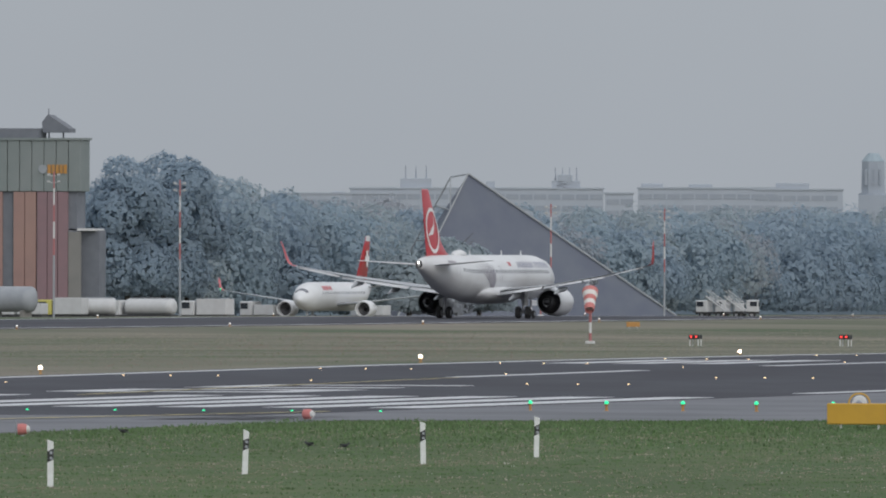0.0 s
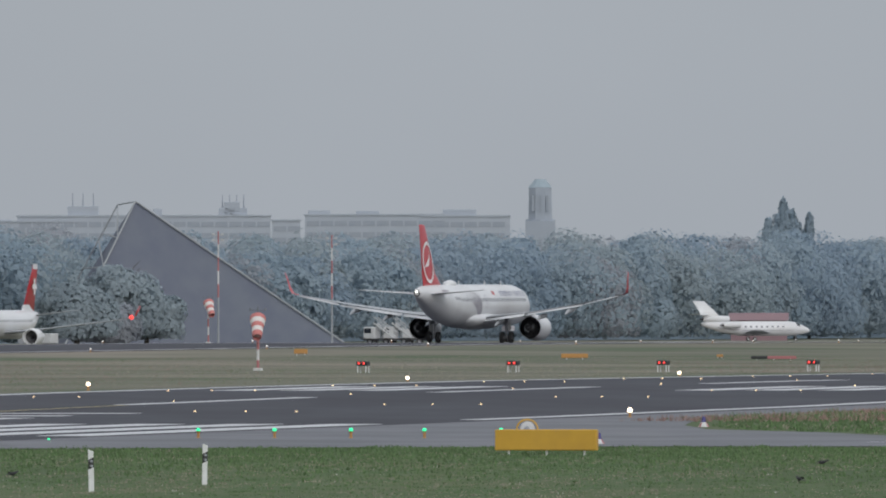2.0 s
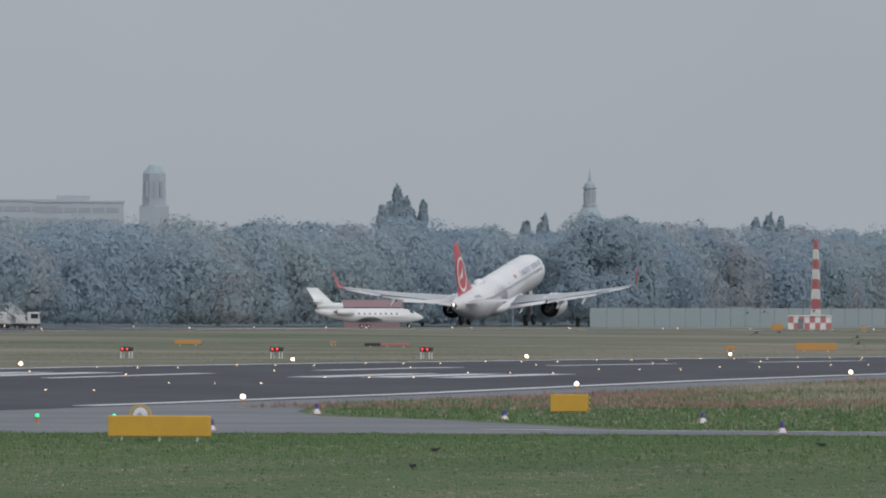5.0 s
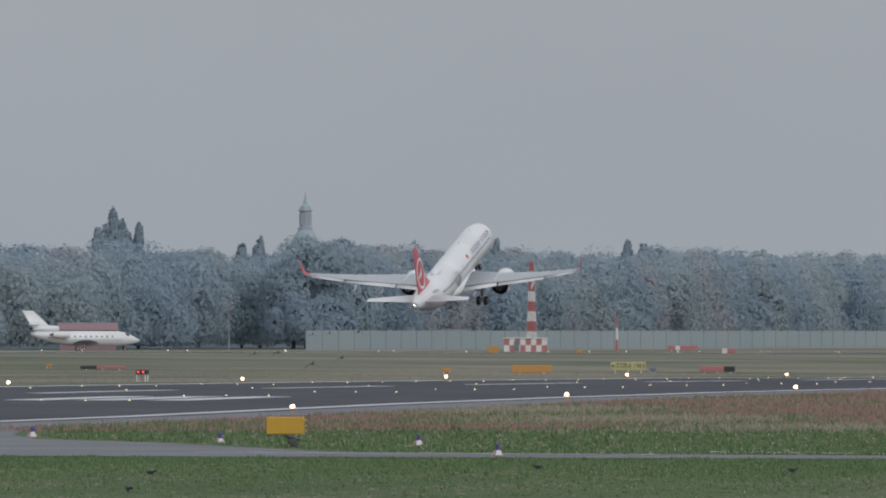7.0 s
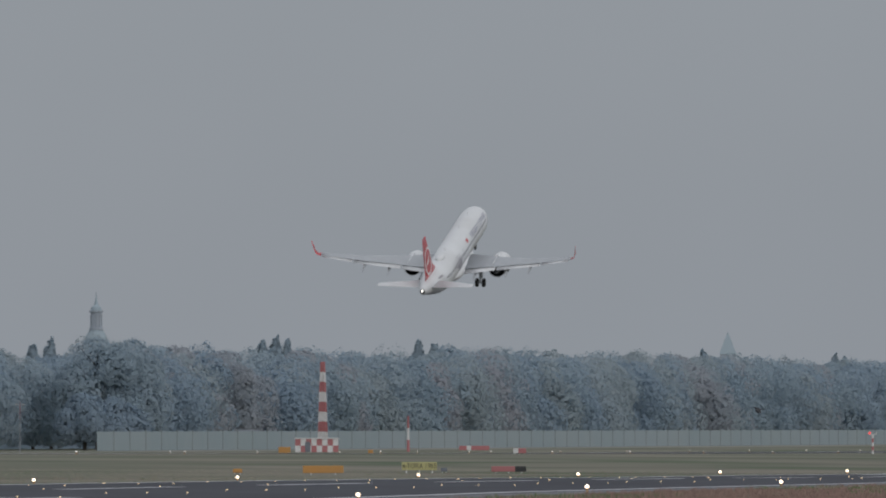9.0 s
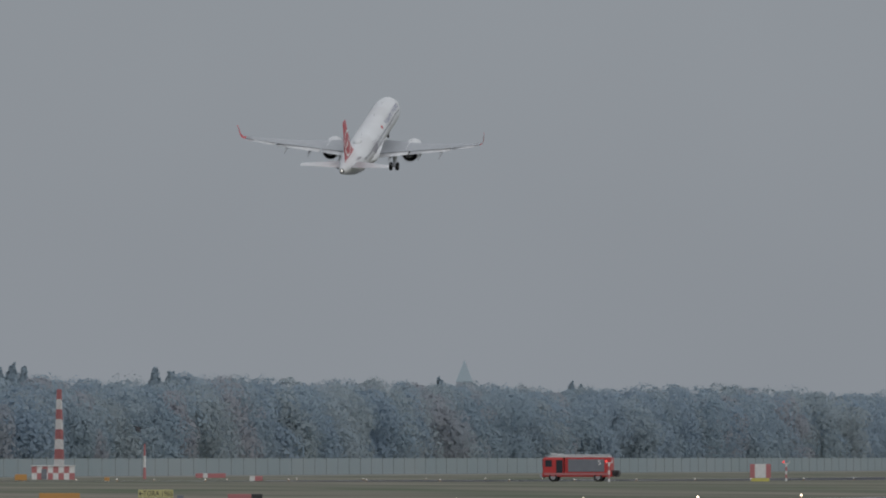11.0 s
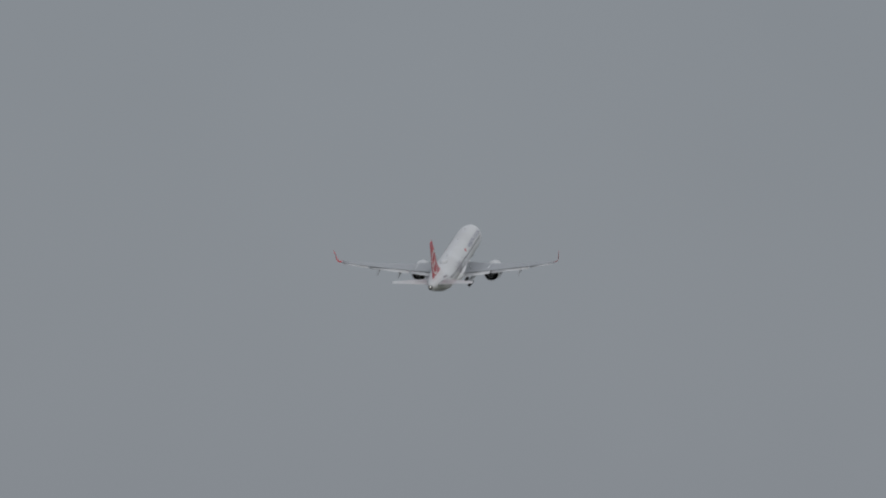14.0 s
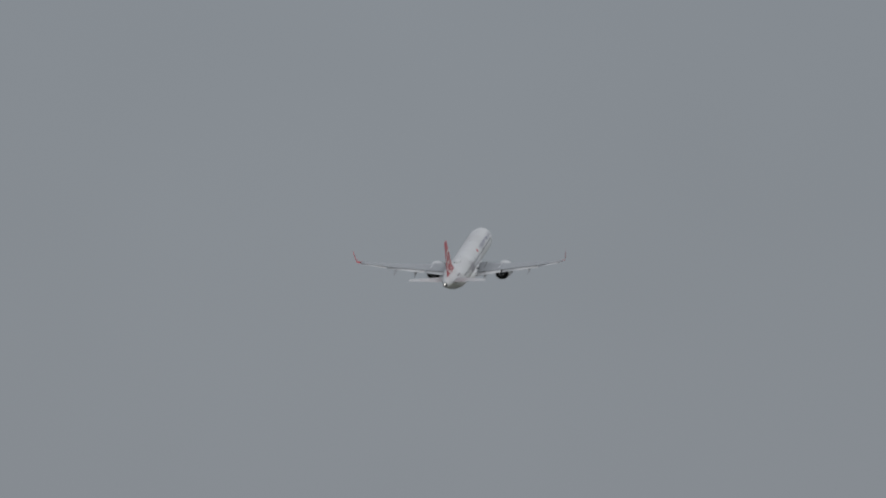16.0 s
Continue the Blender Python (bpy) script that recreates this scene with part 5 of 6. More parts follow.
for label, deg, v, turn, name, ln, cab, kind in (
        ("white fuel tanker lorry parked by the hangar", -1.16, 505, 80, "fuel_tanker", 9.0, TRUCK_WHITE, "tank"),
        ("white box lorry parked by the taxiway", -0.91, 505, 78, "box_truck", 6.5, TRUCK_WHITE, "box"),
        ("white and yellow service lorry near the hangar", -1.47, 505, 85, "service_truck", 6.0, SAFETY_YELLOW, "box"),
        ("small white service lorry near the hangar", -1.62, 507, 85, "service_truck", 5.5, TRUCK_WHITE, "box"),
        ("yellow-cabbed tanker lorry beside the hangar", -1.36, 502, 95, "fuel_tanker", 6.5, SAFETY_YELLOW, "tank"),
        ("white service van behind the waiting airliner", -0.70, 515, 70, "service_truck", 5.5, TRUCK_WHITE, "box"),
        ("grey baggage lorry beside the waiting airliner", -0.28, 515, 80, "service_truck", 5.0, TANK_GREY, "box"),
        ("white mobile passenger stairs with raised steps", 1.045, 545, 80, "stair_truck", 5.0, TRUCK_WHITE, "stairs"),
        ("white mobile passenger stairs with raised steps", 1.115, 546, 80, "stair_truck", 5.0, TRUCK_WHITE, "stairs"),
        ("small white pickup lorry beside the passenger stairs", 1.175, 545, -80, "service_truck", 3.8, TRUCK_WHITE, "box")):
    truck(label, at(bearing(deg, v), v, 0, turn), name, ln, cab, kind, 2.2 if kind == "box" and ln < 6 else 2.9)

store = thing("storage_tank", "horizontal grey storage tank on cradles by the hangar", "tank", "", at(bearing(-1.67, 500), 500, 0, 78))
part("tank_body", Hull([(-3.2, 2.7, 0.6, 0.6), (-2.8, 2.7, 1.5, 1.5), (2.8, 2.7, 1.5, 1.5), (3.2, 2.7, 0.6, 0.6)]).body(20, 1.0), TANK_GREY, store, smooth=True)
for y in (-2, 2):
    bm = bmesh.new()
    box(bm, (0, y, 0.7), (2.2, 0.4, 1.4))
    part("cradle", bm, CONCRETE, store)


def build_fire_engine():
    ob = thing("fire_engine", "red airport fire engine with white roof driving across", "truck")
    L = 9.6
    bm = bmesh.new()
    box(bm, (0, 0, 0.95), (2.7, L, 0.6), bevel=0.08)
    part("chassis", bm, TRUCK_RED, ob)
    bm = bmesh.new()
    box(bm, (0, 3.3, 2.15), (2.8, 2.9, 2.3), bevel=0.2)
    cab = part("cab", bm, TRUCK_RED, ob)
    bm = bmesh.new()
    box(bm, (0, 4.72, 2.5), (2.4, 0.12, 1.1))
    part("windscreen", bm, GLASS, cab)
    for s in (-1, 1):
        bm = bmesh.new()
        box(bm, (s * 1.39, 3.9, 2.5), (0.08, 0.9, 0.9))
        box(bm, (s * 1.39, 2.4, 2.0), (0.08, 0.9, 1.9))
        part("side_window", bm, GLASS, cab)
        bm = bmesh.new()
        box(bm, (s * 1.39, -1.3, 2.2), (0.1, 5.0, 1.7), bevel=0.03)
        part("shutter", bm, SLATE, ob, "dark grey roller shutter")
        bm = bmesh.new()
        box(bm, (s * 1.4, 0, 1.05), (0.08, 9.0, 0.3))
        part("side_stripe", bm, WARN_RED, ob)
    bm = bmesh.new()
    box(bm, (0, -1.5, 2.2), (2.7, 6.4, 2.2), bevel=0.08)
    part("body", bm, TRUCK_RED, ob)
    bm = bmesh.new()
    box(bm, (0, -0.2, 3.42), (2.5, 8.4, 0.24), bevel=0.06)
    roof = part("roof", bm, TRUCK_WHITE, ob, "white roof")
    for x in (-0.9, 0.9):
        bm = bmesh.new()
        tube(bm, (x, -4.2, 3.65), (x, 2.5, 3.65), 0.07, n=6)
        part("roof_rail", bm, TRUCK_WHITE, roof)
    bm = bmesh.new()
    tube(bm, (0, 1.5, 3.55), (0, 3.8, 3.8), 0.13, n=8)
    part("water_cannon", bm, TRUCK_WHITE, roof)
    bm = bmesh.new()
    box(bm, (0, -5.2, 1.2), (1.8, 1.0, 0.7), bevel=0.1)
    tube(bm, (-0.9, -5.3, 1.0), (0.9, -5.3, 1.0), 0.35, n=10)
    part("hose_reel", bm, DARK_METAL, ob)
    bm = bmesh.new()
    box(bm, (0, 4.95, 0.75), (2.5, 0.35, 0.5), bevel=0.05)
    part("bumper", bm, TANK_GREY, ob)
    for s in (-1, 1):
        for y in (3.3, -2.9):
            wheel(ob, "wheel", (s * 1.15, y, 0.62), 0.62, 0.5)
    text = bpy.data.curves.new("unit_number", "FONT")
    text.body, text.size, text.extrude, text.align_x = "5", 1.0, 0.01, "CENTER"
    text.materials.append(EMBLEM_WHITE)
    t = new("unit_number", text)
    t.parent = ob
    t.matrix_basis = Matrix.Translation((-1.46, -3.1, 2.3)) @ Matrix.Rotation(radians(-90), 4, "Z") @ Matrix.Rotation(radians(90), 4, "X")
    return ob


FIRE_ENGINE = build_fire_engine()


def build_cabin():
    u, v = bearing(6.93, 300), 300
    ob = thing("antenna_cabin", "small red and white equipment cabin on a yellow base", "hut", "", at(u, v, 0, 8))
    bm = bmesh.new()
    box(bm, (0, 0, 0.2), (2.6, 2.0, 0.5), bevel=0.04)
    part("base", bm, SAFETY_YELLOW, ob)
    for x, w, mat in ((-1.15, 0.7, WARN_RED), (0, 1.6, WARN_WHITE), (1.15, 0.7, WARN_RED)):
        bm = bmesh.new()
        box(bm, (x, 0, 1.5), (w, 2.0, 2.0), bevel=0.03)
        part("wall_panel", bm, mat, ob)
    for deg in (6.345, 7.03):
        ob = thing("antenna_post", "short red and white antenna post with red top lamp", "mast", "antenna posts", at(bearing(deg, 300), 300))
        for k in range(5):
            bm = bmesh.new()
            tube(bm, (0, 0, -0.1 + 0.55 * k), (0, 0, 0.45 + 0.55 * k), 0.15, 0.14, 8)
            part("post_section", bm, WARN_RED if k % 2 else WARN_WHITE, ob)
        bm = bmesh.new()
        tube(bm, (-0.45, 0, 2.6), (0.45, 0, 2.6), 0.05, n=6)
        tube(bm, (0.42, 0, 2.6), (0.5, 0, 2.95), 0.05, n=6)
        part("cross_arm", bm, WARN_WHITE, ob)
        bm = bmesh.new()
        ball(bm, (-0.4, 0, 2.8), 0.16)
        part("lamp_glass", bm, LIT_RED, ob)


build_cabin()


# ---- signs and markers between the runways ----
def plate_sign(name, label, m, w, h, up, mats, legs=2, thick=0.25, group=""):
    """A sign box on legs, of one or more coloured lengths."""
    ob = thing(name, label, "sign", group, m)
    x = -w / 2
    for share, mat in mats:
        bm = bmesh.new()
        box(bm, (x + share * w / 2, 0, up + h / 2), (share * w - 0.01, thick, h), bevel=0.025)
        part("panel", bm, mat, ob)
        x += share * w
    for k in range(legs):
        bm = bmesh.new()
        lx = -w / 2 + w * (k + 0.35) / (legs - 0.3)
        tube(bm, (lx, 0, -0.15), (lx, 0, up + 0.02), 0.035, n=6)
        part("leg", bm, POST_WHITE, ob)
    return ob


plate_sign("taxi_sign", "yellow-painted back of a long sign on short legs", at(411, 97.27, 0, -1), 3.0, 0.6, 0.14, [(1, SIGN_YELLOW)], 3)
sign = plate_sign("taxi_sign", "yellow-painted back of a small sign on short legs", at(496, 103.0, 0, -1), 1.3, 0.6, 0.08, [(1, SIGN_YELLOW)], 2)
for z in (0.2, 0.38, 0.56):
    bm = bmesh.new()
    box(bm, (0.68, 0, z), (0.08, 0.2, 0.05))
    part("cable_box", bm, SIGN_YELLOW, sign)
sign = plate_sign("distance_sign", "pale yellow board lettered with take-off distance", at(1120, 205.7, 0, 10), 2.7, 0.62, 0.25, [(1, PALE_YELLOW)], 3)
words = bpy.data.curves.new("sign_text", "FONT")
words.body, words.size, words.extrude, words.align_x, words.align_y = "TORA 1965", 0.56, 0.004, "CENTER", "CENTER"
words.materials.append(BLACK)
wo = new("sign_text", words)
wo.parent = sign
wo.matrix_basis = Matrix.Translation((0.18, -0.14, 0.56)) @ Matrix.Rotation(radians(90), 4, "X") @ Matrix.Diagonal((0.82, 1, 1, 1))
bm = bmesh.new()
box(bm, (-1.1, -0.14, 0.56), (0.34, 0.02, 0.05))
for s in (1, -1):
    box(bm, (0, 0, 0), (0.2, 0.02, 0.05), Matrix.Translation((-1.2, -0.14, 0.56 + s * 0.06)) @ Matrix.Rotation(radians(s * -45), 4, "Y"))
part("arrow", bm, BLACK, sign)
plate_sign("runway_sign", "long red sign box with a black end", at(1130, 200.5, 0, 10), 2.7, 0.42, 0.12, [(0.68, WARN_RED), (0.32, BLACK)], 3)
plate_sign("runway_sign", "long low red and black sign box in the grass", at(1120, 247, 0, 12), 3.5, 0.24, 0.1, [(0.36, BLACK), (0.64, WARN_RED)], 3)
plate_sign("runway_sign", "small dark red and black box in the grass", at(1135, 206.5, 0, 12), 0.5, 0.3, 0.1, [(1, SLATE)], 2)
for u, v, turn, w, h in ((1070, 203.7, 10, 3.0, 0.55), (1125, 264, 12, 2.1, 0.34), (1075, 211.1, 8, 0.7, 0.3), (1150, 258, 8, 0.5, 0.2), (1690, 326.3, 8, 1.4, 0.7), (1700, 318, 5, 0.6, 0.4), (1180, 300, 10, 1.1, 0.4)):
    plate_sign("field_board", "faded orange board standing in the dry grass", at(u, v, 0, turn), w, h, 0.12, [(1, ORANGE)], 2, group="orange boards")
plate_sign("field_board", "low red and white barrier board beyond the runway", at(bearing(4.805, 470), 470, 0, 10), 5.4, 0.8, 0.2, [(0.25, WARN_RED), (0.15, WARN_WHITE), (0.6, WARN_RED)], 3)
plate_sign("field_board", "low red and white barrier board beside the far runway", at(1800, 318, 0, 9), 1.6, 0.6, 0.1, [(0.4, WARN_WHITE), (0.6, WARN_RED)], 3)


# ---- posts and lamps in the foreground ----
def guide_post(m):
    ob = thing("guide_post", "white roadside guide post with black band and reflectors", "post", "guide posts", m)
    w, d, h = 0.125, 0.1, 1.0

    def slab(z0a, z0b, z1a, z1b, grow=0.0):
        b = bmesh.new()
        x, y = w / 2 + grow, d / 2 + grow
        lo = [b.verts.new(p) for p in ((-x, -y, z0a), (x, -y, z0b), (x, y, z0b), (-x, y, z0a))]
        hi = [b.verts.new(p) for p in ((-x, -y, z1a), (x, -y, z1b), (x, y, z1b), (-x, y, z1a))]
        b.faces.new(lo[::-1])
        b.faces.new(hi)
        for i in range(4):
            b.faces.new((lo[i], lo[(i + 1) % 4], hi[(i + 1) % 4], hi[i]))
        return b

    part("lower_shaft", slab(-0.1, -0.1, 0.52, 0.58), POST_WHITE, ob)
    band = part("black_band", slab(0.52, 0.58, 0.75, 0.81, 0.002), BLACK, ob)
    part("upper_shaft", slab(0.75, 0.81, 1.0, 0.95), POST_WHITE, ob)
    for z in (0.61, 0.72):
        bm = bmesh.new()
        bmesh.ops.create_cone(bm, cap_ends=True, segments=12, radius1=0.034, radius2=0.03, depth=0.02, matrix=Matrix.Translation((0.015, -d / 2 - 0.008, z)) @ Matrix.Rotation(radians(90), 4, "X"))
        part("reflector", bm, TANK_GREY, band)
    return ob


post = guide_post(at(297.8, 88.3, 0, 14))
for u, v, lean in ((318.1, 89.8, 2), (336.0, 90.5, -1), (348.8, 91.1, 1)):
    copy_thing(post, at(u, v, 0, 14) @ Matrix.Rotation(radians(lean), 4, "Y"))


def taxi_lamp(m):
    ob = thing("taxi_lamp", "blue taxiway lamp on a red and white cone", "lamp", "taxiway lamps", m)
    n = 10
    for k in range(n):
        bm = bmesh.new()
        a0, a1 = 2 * math.pi * k / n, 2 * math.pi * (k + 1) / n
        vs = [bm.verts.new((r * math.cos(a), r * math.sin(a), z)) for a, r, z in ((a0, 0.2, 0.0), (a1, 0.2, 0.0), (a1, 0.09, 0.17), (a0, 0.09, 0.17), (a0, 0.1, 0.0), (a1, 0.1, 0.0))]
        bm.faces.new(vs[:4])
        bm.faces.new((vs[5], vs[4], vs[3], vs[2]))
        part("skirt_sector", bm, WARN_RED if k % 3 == 0 else WARN_WHITE, ob)
    bm = bmesh.new()
    ring_prism(bm, (0, 0, 0.16), [(0, 0.09), (0.03, 0.1), (0.05, 0.07), (0.16, 0.065), (0.2, 0.03)])
    part("lens", bm, BLUE_LENS, ob, "dark blue lens")
    return ob


blue = taxi_lamp(at(440, 102.5))
for u, v in ((494, 111.4), (474, 100.6), (469, 93.0), (440, 84.8), (437, 60)):
    copy_thing(blue, at(u, v))


def drum_marker(m):
    ob = thing("drum_marker", "red and white drum lamp at the grass edge", "lamp", "drum markers", m)
    bm = bmesh.new()
    rows = []
    for x, r in ((-0.12, 0.1), (-0.12, 0.15), (0.0, 0.16), (0.12, 0.13)):
        rows.append([bm.verts.new((x, r * math.cos(2 * math.pi * i / 14), 0.2 + r * math.sin(2 * math.pi * i / 14))) for i in range(14)])
    for a, b in zip(rows, rows[1:]):
        for i in range(14):
            bm.faces.new((a[i], a[(i + 1) % 14], b[(i + 1) % 14], b[i]))
    bm.faces.new(rows[0][::-1])
    bm.faces.new(rows[-1])
    part("drum", bm, FABRIC_RED, ob)
    bm = bmesh.new()
    ring_prism(bm, (0.14, 0, 0.2), [(-0.12, 0.02), (0.12, 0.02)])
    tube(bm, (0.12, 0, 0.2), (0.2, 0, 0.2), 0.1, 0.08, 12)
    part("collar", bm, WARN_WHITE, ob)
    bm = bmesh.new()
    tube(bm, (-0.18, 0.02, 0.0), (-0.18, 0.02, 0.42), 0.015, n=5)
    part("rod", bm, TANK_GREY, ob)
    bm = bmesh.new()
    tube(bm, (0, 0, -0.1), (0, 0, 0.06), 0.05, n=8)
    part("foot", bm, TANK_GREY, ob)
    return ob


drum = drum_marker(at(384.5, 114.8, 0, 10))
copy_thing(drum, at(426, 118.3, 0, -20))

ob = thing("approach_flasher", "round white flashing lamp in a yellow hoop", "lamp", "", at(452, 107.6, -0.15, 5))
bm = bmesh.new()
bmesh.ops.create_cone(bm, cap_ends=True, segments=24, radius1=0.24, radius2=0.2, depth=0.14, matrix=Matrix.Translation((0, 0, 0.5)) @ Matrix.Rotation(radians(90), 4, "X"))
part("lamp_body", bm, WARN_WHITE, ob)
bm = bmesh.new()
bmesh.ops.create_cone(bm, cap_ends=True, segments=16, radius1=0.1, radius2=0.07, depth=0.06, matrix=Matrix.Translation((0, -0.09, 0.5)) @ Matrix.Rotation(radians(90), 4, "X"))
part("reflector", bm, TANK_GREY, ob)
bm = bmesh.new()
pts = [(0.33 * math.cos(a), 0.02, 0.5 + 0.3 * math.sin(a)) for a in np.linspace(-0.6, math.pi + 0.6, 16)]
for a, b in zip(pts, pts[1:]):
    tube(bm, a, b, 0.03, n=6)
part("hoop", bm, SIGN_YELLOW, ob)
bm = bmesh.new()
tube(bm, (0, 0.02, -0.1), (0, 0.02, 0.3), 0.04, n=6)
part("stem", bm, SIGN_YELLOW, ob)


# ---- crows ----
def crow(m, flying=False, label="black crow standing in the grass", group="crows"):
    ob = thing("crow", label, "bird", group, m)
    body = Hull([(-0.2, 0.13, 0.02, 0.015), (-0.1, 0.14, 0.06, 0.055), (0.02, 0.16, 0.075, 0.075), (0.12, 0.2, 0.055, 0.055), (0.17, 0.24, 0.045, 0.045), (0.22, 0.245, 0.02, 0.02), (0.28, 0.235, 0.004, 0.004)])
    part("body", body.body(10, 0.1), FEATHER, ob, smooth=True)
    bm = bmesh.new()
    loft(bm, [[(x * 0.04, -0.16, 0.13 + z) for x, z in ((-1, 0), (1, 0), (1, 0.02), (-1, 0.02))], [(x * 0.08, -0.36, 0.1 + z) for x, z in ((-1, 0), (1, 0), (1, 0.012), (-1, 0.012))]])
    part("tail", bm, FEATHER, ob)
    wings = []
    for s in (-1, 1):
        bm = bmesh.new()
        if flying:
            loft(bm, [foil(le, te, z, 0.07, s * x) for x, le, te, z in ((0.03, 0.1, -0.12, 0.0), (0.2, 0.14, -0.1, 0.05), (0.34, 0.08, -0.12, 0.05), (0.46, -0.03, -0.14, 0.03))])
        else:
            loft(bm, [foil(le, te, z, 0.2, s * x) for x, le, te, z in ((0.05, 0.1, -0.22, 0.03), (0.085, 0.08, -0.24, -0.02))])
        w = part("wing", bm, FEATHER, ob)
        w.matrix_basis = Matrix.Translation((s * 0.02, 0, 0.19))
        wings.append((w, s))
    if not flying:
        for s in (-1, 1):
            bm = bmesh.new()
            tube(bm, (s * 0.03, 0.02, -0.03), (s * 0.03, 0.0, 0.11), 0.01, n=5)
            part("leg", bm, FEATHER, ob)
    return ob, wings


for u, v, turn in ((362.3, 100.6, 60), (360, 99.0, -40), (388, 113, 70), (385.1, 83.6, -80), (352, 77, 40), (400, 76, 90), (395, 68, -60)):
    crow(at(u, v, 0.02, turn) @ Matrix.Scale(0.62, 4))


# ---- grass and weeds ----
def blades(name, label, count, u0, u1, v_of, height_, mats, weights, seed, lean=0.5, width=0.02, per=3, patchy="", bias=1.0):
    """Tufts of upright blades, scattered between two stations."""
    rng = np.random.default_rng(seed)
    us = u0 + (u1 - u0) * rng.uniform(0, 1, count) ** (1 / bias)
    lo, hi = v_of(us)
    vs = rng.uniform(0, 1, count) * (hi - lo) + lo
    clump = 0.75 + 0.5 * np.sin(us * 0.9 + vs * 0.7) * np.sin(vs * 1.7 - us * 0.33)
    z = np.array([height(a, b) for a, b in zip(us, vs)])
    base = np.stack([us * SIN - vs * COS, us * COS + vs * SIN, z - 0.02], 1)
    quads, index = [], []
    kinds = rng.choice(len(mats), count, p=weights)
    if patchy == "lawn":
        field = np.sin(us * 0.11 + 0.4 * vs) + np.sin(us * 0.047 - vs * 0.55 + 2) + 0.8 * np.sin(vs * 1.1 + us * 0.021) + rng.normal(size=count) * 0.8
        kinds = np.where((kinds != 3) & (field > 0.4), 2, np.where((kinds == 2) & (field < -0.6), 1, kinds))
    if patchy == "weeds":
        field = np.sin(us * 0.09 + 1) * np.sin(vs * 0.23) + 0.7 * np.sin(us * 0.031 - vs * 0.12) + rng.normal(size=count) * 0.35
        kinds = np.where(field > -0.2, 0, np.where(field < -0.75, 1, 2))
    for _ in range(per):
        a = rng.uniform(0, 2 * math.pi, count)
        h = height_ * rng.uniform(0.5, 1.2, count) * np.clip(clump, 0.4, 1.3)
        off = np.stack([np.cos(a), np.sin(a), np.zeros(count)], 1)
        side = np.stack([-np.sin(a * 1.7), np.cos(a * 1.7), np.zeros(count)], 1) * (width * rng.uniform(0.6, 1.4, count))[:, None]
        p = base + off * 0.05
        tip = p + off * (lean * h * rng.uniform(0.2, 1, count))[:, None] + np.stack([np.zeros(count), np.zeros(count), h], 1)
        quads.append(np.stack([p - side, p + side, tip + side * 0.3, tip - side * 0.3], 1))
        index.append(kinds)
    ob = mesh_from_quads(name, np.concatenate(quads), mats, np.concatenate(index))
    return tagged(ob, label, "grass", kind="stuff")


def front_grass(u):
    return np.interp(u, [270, 431, 432], [55, 55, 55]), np.interp(u, [270, 389, 424, 431], [117.0, 117.0, 118.5, 103])


blades("grass_tufts", "short mown green grass with straw and clover", 80000, 275, 431, front_grass, 0.05, [WEED[0], WEED[1], WEED[3], WEED[4]], [0.46, 0.2, 0.334, 0.006], 3, 0.6, 0.02, 4, "lawn")
blades("grass_fringe", "longer bright green grass along the pavement edge", 24000, 330, 431, lambda u: (np.full_like(u, 60), front_grass(u)[1]), 0.1, [WEED[0], WEED[3]], [0.3, 0.7], 4, 0.5, 0.025, 3, "", 3.0)


def island(u):
    return np.interp(u, [443, 900], [40, 40]), np.interp(u, [443, 446.5, 461.5, 474.5, 484, 498, 530, 900], [74, 90, 96.5, 102, 108, 112, 118.5, 118.5])


blades("weed_grass", "green grass on the island beside the taxiway", 26000, 443, 526, island, 0.12, [WEED[0], WEED[3], WEED[1]], [0.35, 0.55, 0.1], 6, 0.5, 0.04)
blades("tall_weeds", "tall russet and straw-coloured weeds beside the runway", 80000, 512, 780, lambda u: (np.interp(u, [530, 780], [55, 30]), np.full_like(u, 118.6)), 0.19, [WEED[2], WEED[1], WEED[0]], [0.5, 0.3, 0.2], 7, 0.45, 0.022, 4, "weeds")

blades("meadow_tufts", "dry straw and green tufts between the runways", 80000, 560, 1180, lambda u: (np.full_like(u, 176.0), np.full_like(u, 300.0)), 0.06, [WEED[1], WEED[2], WEED[0]], [0.42, 0.18, 0.4], 9, 0.5, 0.022, 2, "weeds")

# crows in flight: each with the two places through which it passes, and when
BIRDS = []
for start, end, t0, t1 in (((32.6, 408, 1.62), (23.5, 408, 0.78), 5.5, 7.0),
                           ((82.7, 800, 4.18), (73.0, 800, 4.43), 9.0, 10.0),
                           ((82.8, 1300, 1.68), (84.0, 1305, 1.73), 5.5, 6.5),
                           ((84.3, 1300, 1.78), (85.5, 1305, 1.83), 5.5, 6.5),
                           ((77.6, 1150, 2.2), (78.8, 1155, 2.25), 5.5, 6.5),
                           ((55.7, 900, 1.37), (56.9, 905, 1.42), 5.5, 6.5),
                           ((57.1, 900, 1.41), (58.3, 905, 1.46), 5.5, 6.5),
                           ((58.0, 850, 1.3), (59.2, 855, 1.35), 5.5, 6.5),
                           ((50.4, 750, 1.36), (51.6, 755, 1.41), 5.5, 6.5)):
    BIRDS.append((crow(Matrix(), True, "black crow in flight over the field", "crows in flight"), start, end, t0, t1, 0.25))


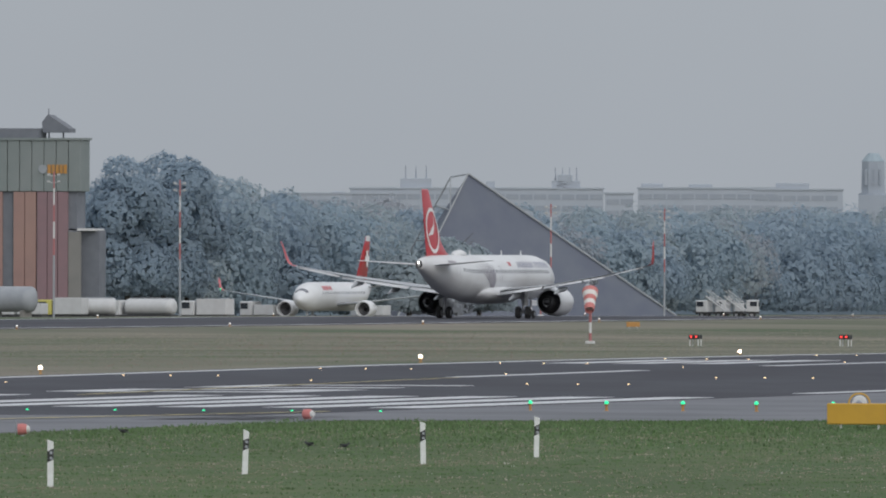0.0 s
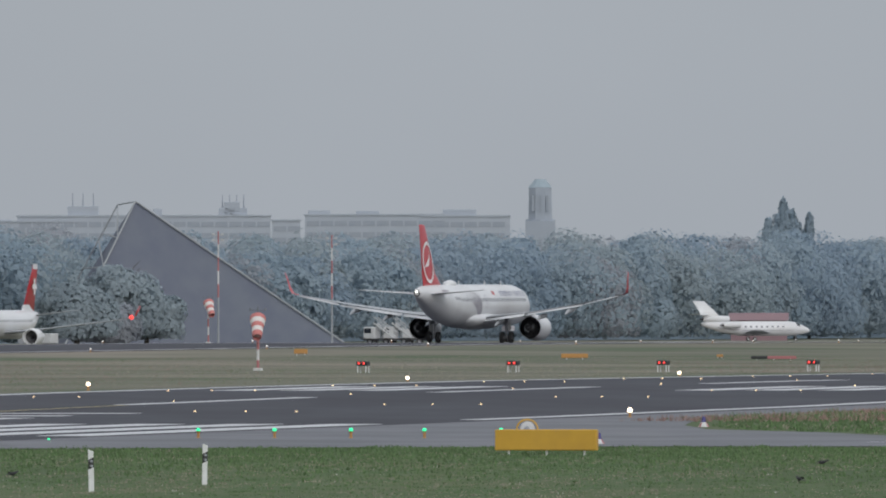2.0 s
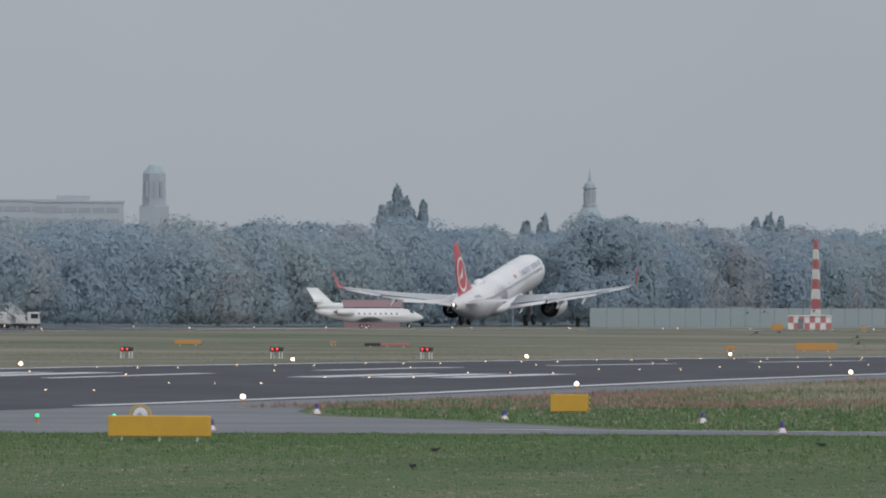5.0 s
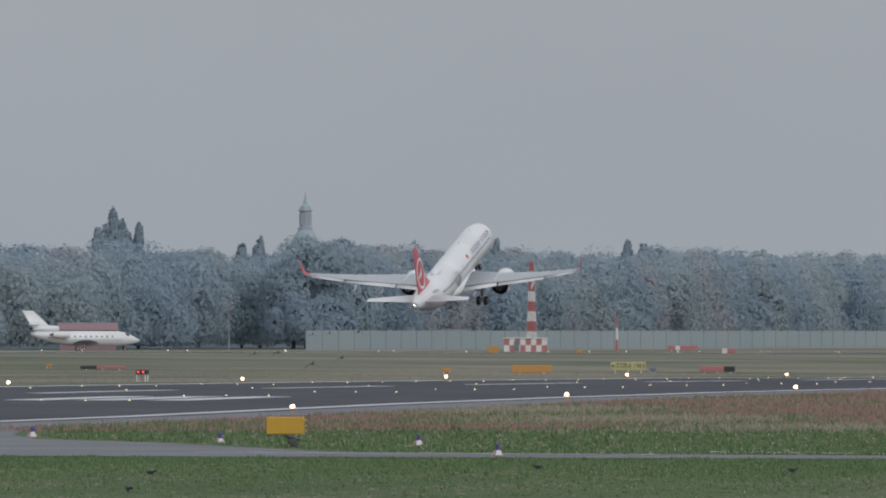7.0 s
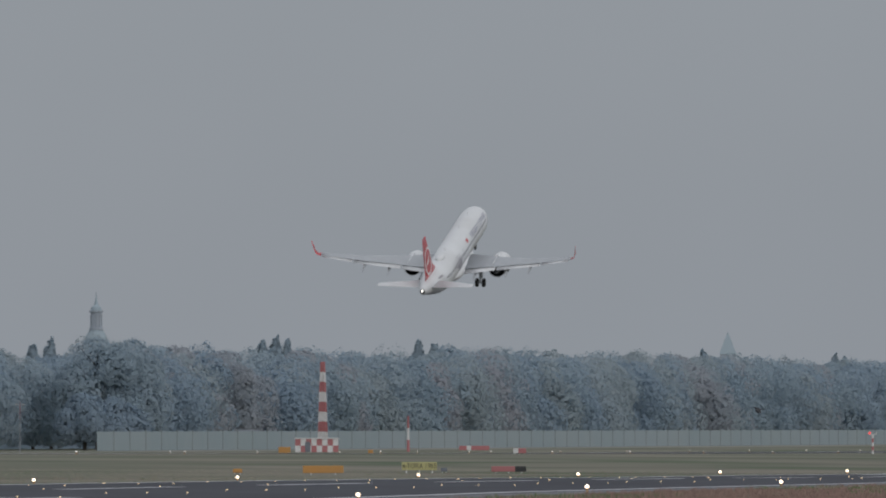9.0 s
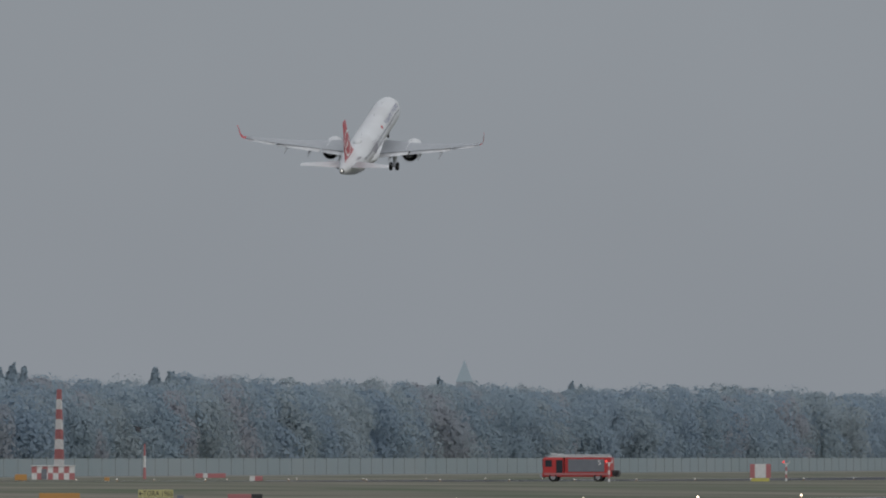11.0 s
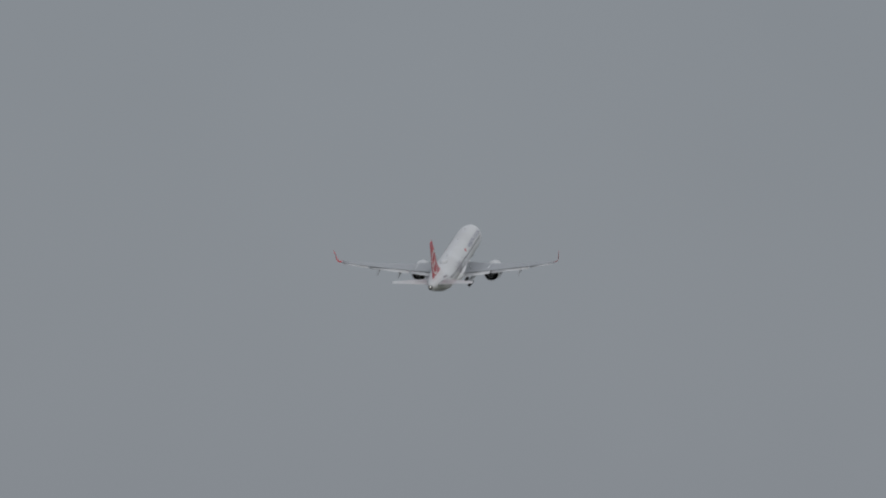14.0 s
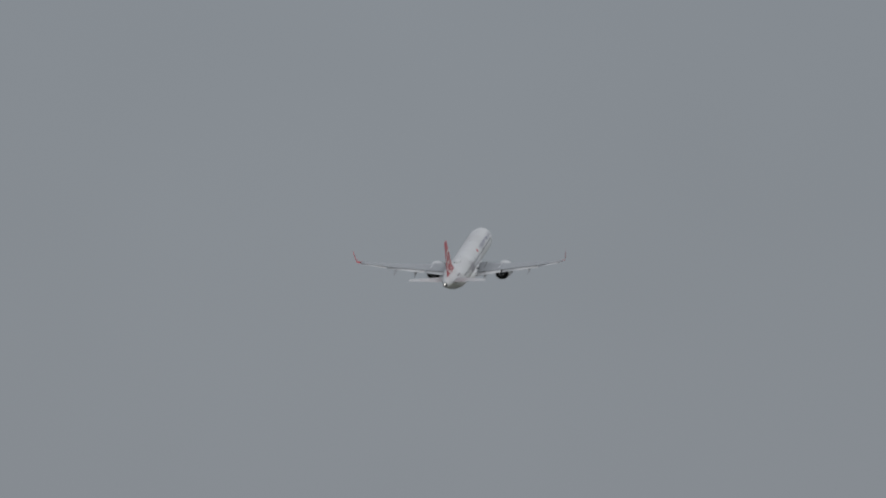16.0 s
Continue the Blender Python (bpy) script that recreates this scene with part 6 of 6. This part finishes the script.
# ---- what moves ----
JET_ROWS = [  # seconds, metres along the runway, across it, height of the wheels, heading, pitch, bank
    (0.0, 1329.8, 352.4, -0.20, 15.44, 0.00, -0.16),
    (0.5, 1362.2, 352.9, -0.20, 15.29, 0.00, 0.38),
    (1.0, 1394.7, 353.1, -0.26, 15.18, 0.00, 0.32),
    (1.5, 1426.4, 353.2, -0.35, 15.10, 0.00, -0.02),
    (2.0, 1460.5, 353.6, -0.38, 15.11, 0.00, 0.04),
    (2.5, 1493.9, 353.8, -0.55, 15.15, 0.23, 0.06),
    (3.0, 1527.6, 354.0, -0.64, 15.18, 0.87, 0.10),
    (5.5, 1700.1, 354.3, -0.17, 15.33, 9.07, -0.55),
    (6.0, 1735.1, 354.2, 1.01, 15.42, 10.27, 0.35),
    (6.5, 1771.2, 353.9, 2.51, 15.37, 11.98, -1.40),
    (7.0, 1806.1, 353.9, 4.72, 15.26, 13.84, -1.01),
    (7.5, 1841.5, 353.7, 8.08, 15.21, 15.34, -0.76),
    (8.0, 1877.0, 353.6, 11.78, 15.20, 16.18, -0.23),
    (8.5, 1912.5, 353.5, 16.00, 15.04, 16.23, 0.52),
    (9.0, 1948.3, 353.3, 20.67, 14.91, 15.95, 1.24),
    (9.5, 1984.0, 352.7, 25.86, 14.77, 15.79, 0.58),
    (10.0, 2020.1, 352.3, 31.43, 14.81, 15.58, 0.91),
    (12.5, 2193.2, 355.1, 59.36, 15.06, 15.25, 2.61),
    (13.0, 2228.1, 355.2, 65.31, 15.13, 16.57, 2.02),
    (13.5, 2262.9, 355.1, 70.92, 15.32, 15.88, -0.78),
    (14.0, 2297.5, 355.2, 76.93, 15.27, 15.05, 0.29),
    (14.5, 2332.1, 354.9, 83.26, 15.29, 15.37, -0.67),
    (15.0, 2366.0, 355.1, 89.38, 15.28, 15.23, 0.60),
    (15.5, 2400.1, 354.9, 95.74, 15.32, 15.15, 0.51),
    (16.0, 2434.0, 354.7, 101.99, 15.40, 15.00, -0.18),
]

def jet_pose(u, v, z, heading, pitch, bank):
    p = spot(u, v)
    return Matrix.Translation((p.x, p.y, z)) @ Matrix.Rotation(-radians(heading), 4, "Z") @ Matrix.Rotation(radians(pitch), 4, "X") @ Matrix.Rotation(radians(bank), 4, "Y")


def motions():
    walk(JET, [(t, jet_pose(*r)) for t, *r in JET_ROWS])
    for leg, side in JET_LEGS:
        rows = []
        for t, drop, swing in ((0.0, 0.0, 0), (3.5, 0.0, 0), (5.8, 0.25, 0), (6.5, 0.4, 0), (12.5, 0.4, 0), (13.0, 0.4, 14), (13.5, 0.38, 27), (14.0, 0.35, 40), (14.5, 0.3, 54), (15.0, 0.3, 66), (15.5, 0.3, 76), (16.0, 0.3, 84)):
            rows.append((t, Matrix.Translation((side * 3.8, 0, 2.73 - drop)) @ Matrix.Rotation(radians(side * swing), 4, "Y")))
        walk(leg, rows)
    walk(JET_NOSE, [(t, Matrix.Translation((0, 16.9, 1.93)) @ Matrix.Rotation(radians(a), 4, "X")) for t, a in ((0.0, 0), (12.3, 0), (14.0, 50), (15.5, 85), (16.0, 85))])
    walk(FIRE_ENGINE, [(t, at(1998, 298.95 + 9.4 * (t - 10), 0.02, 90)) for t in (0.0, 4.0, 8.0, 9.0, 10.0, 11.0, 13.0, 16.0)])
    for (bird, wings), start, end, t0, t1, beat in BIRDS:
        a, b = Vector(start), Vector(end)
        way = (b - a) / (t1 - t0)
        turn = math.degrees(math.atan2(-way.x, way.y))
        rows = []
        gone = Vector((-14.0, 3.0, 0.0)) if t1 - t0 == 1.0 and t0 < 8 else way
        for k in sorted(set([float(x) for x in range(17)] + [t0, t1])):
            p = a + gone * (k - t0) if k < t0 else (b + gone * (k - t1) if k > t1 else a + way * (k - t0))
            rows.append((k, pose(p.x, p.y, max(0.6, p.z), 0, 0, turn)))
        walk(bird, rows)
        for w, s in wings:
            walk(w, [(k * beat, Matrix.Translation((s * 0.02, 0, 0.19)) @ Matrix.Rotation(radians(s * (-30 if k % 2 else 38)), 4, "Y")) for k in range(int(16 / beat) + 1)])


motions()
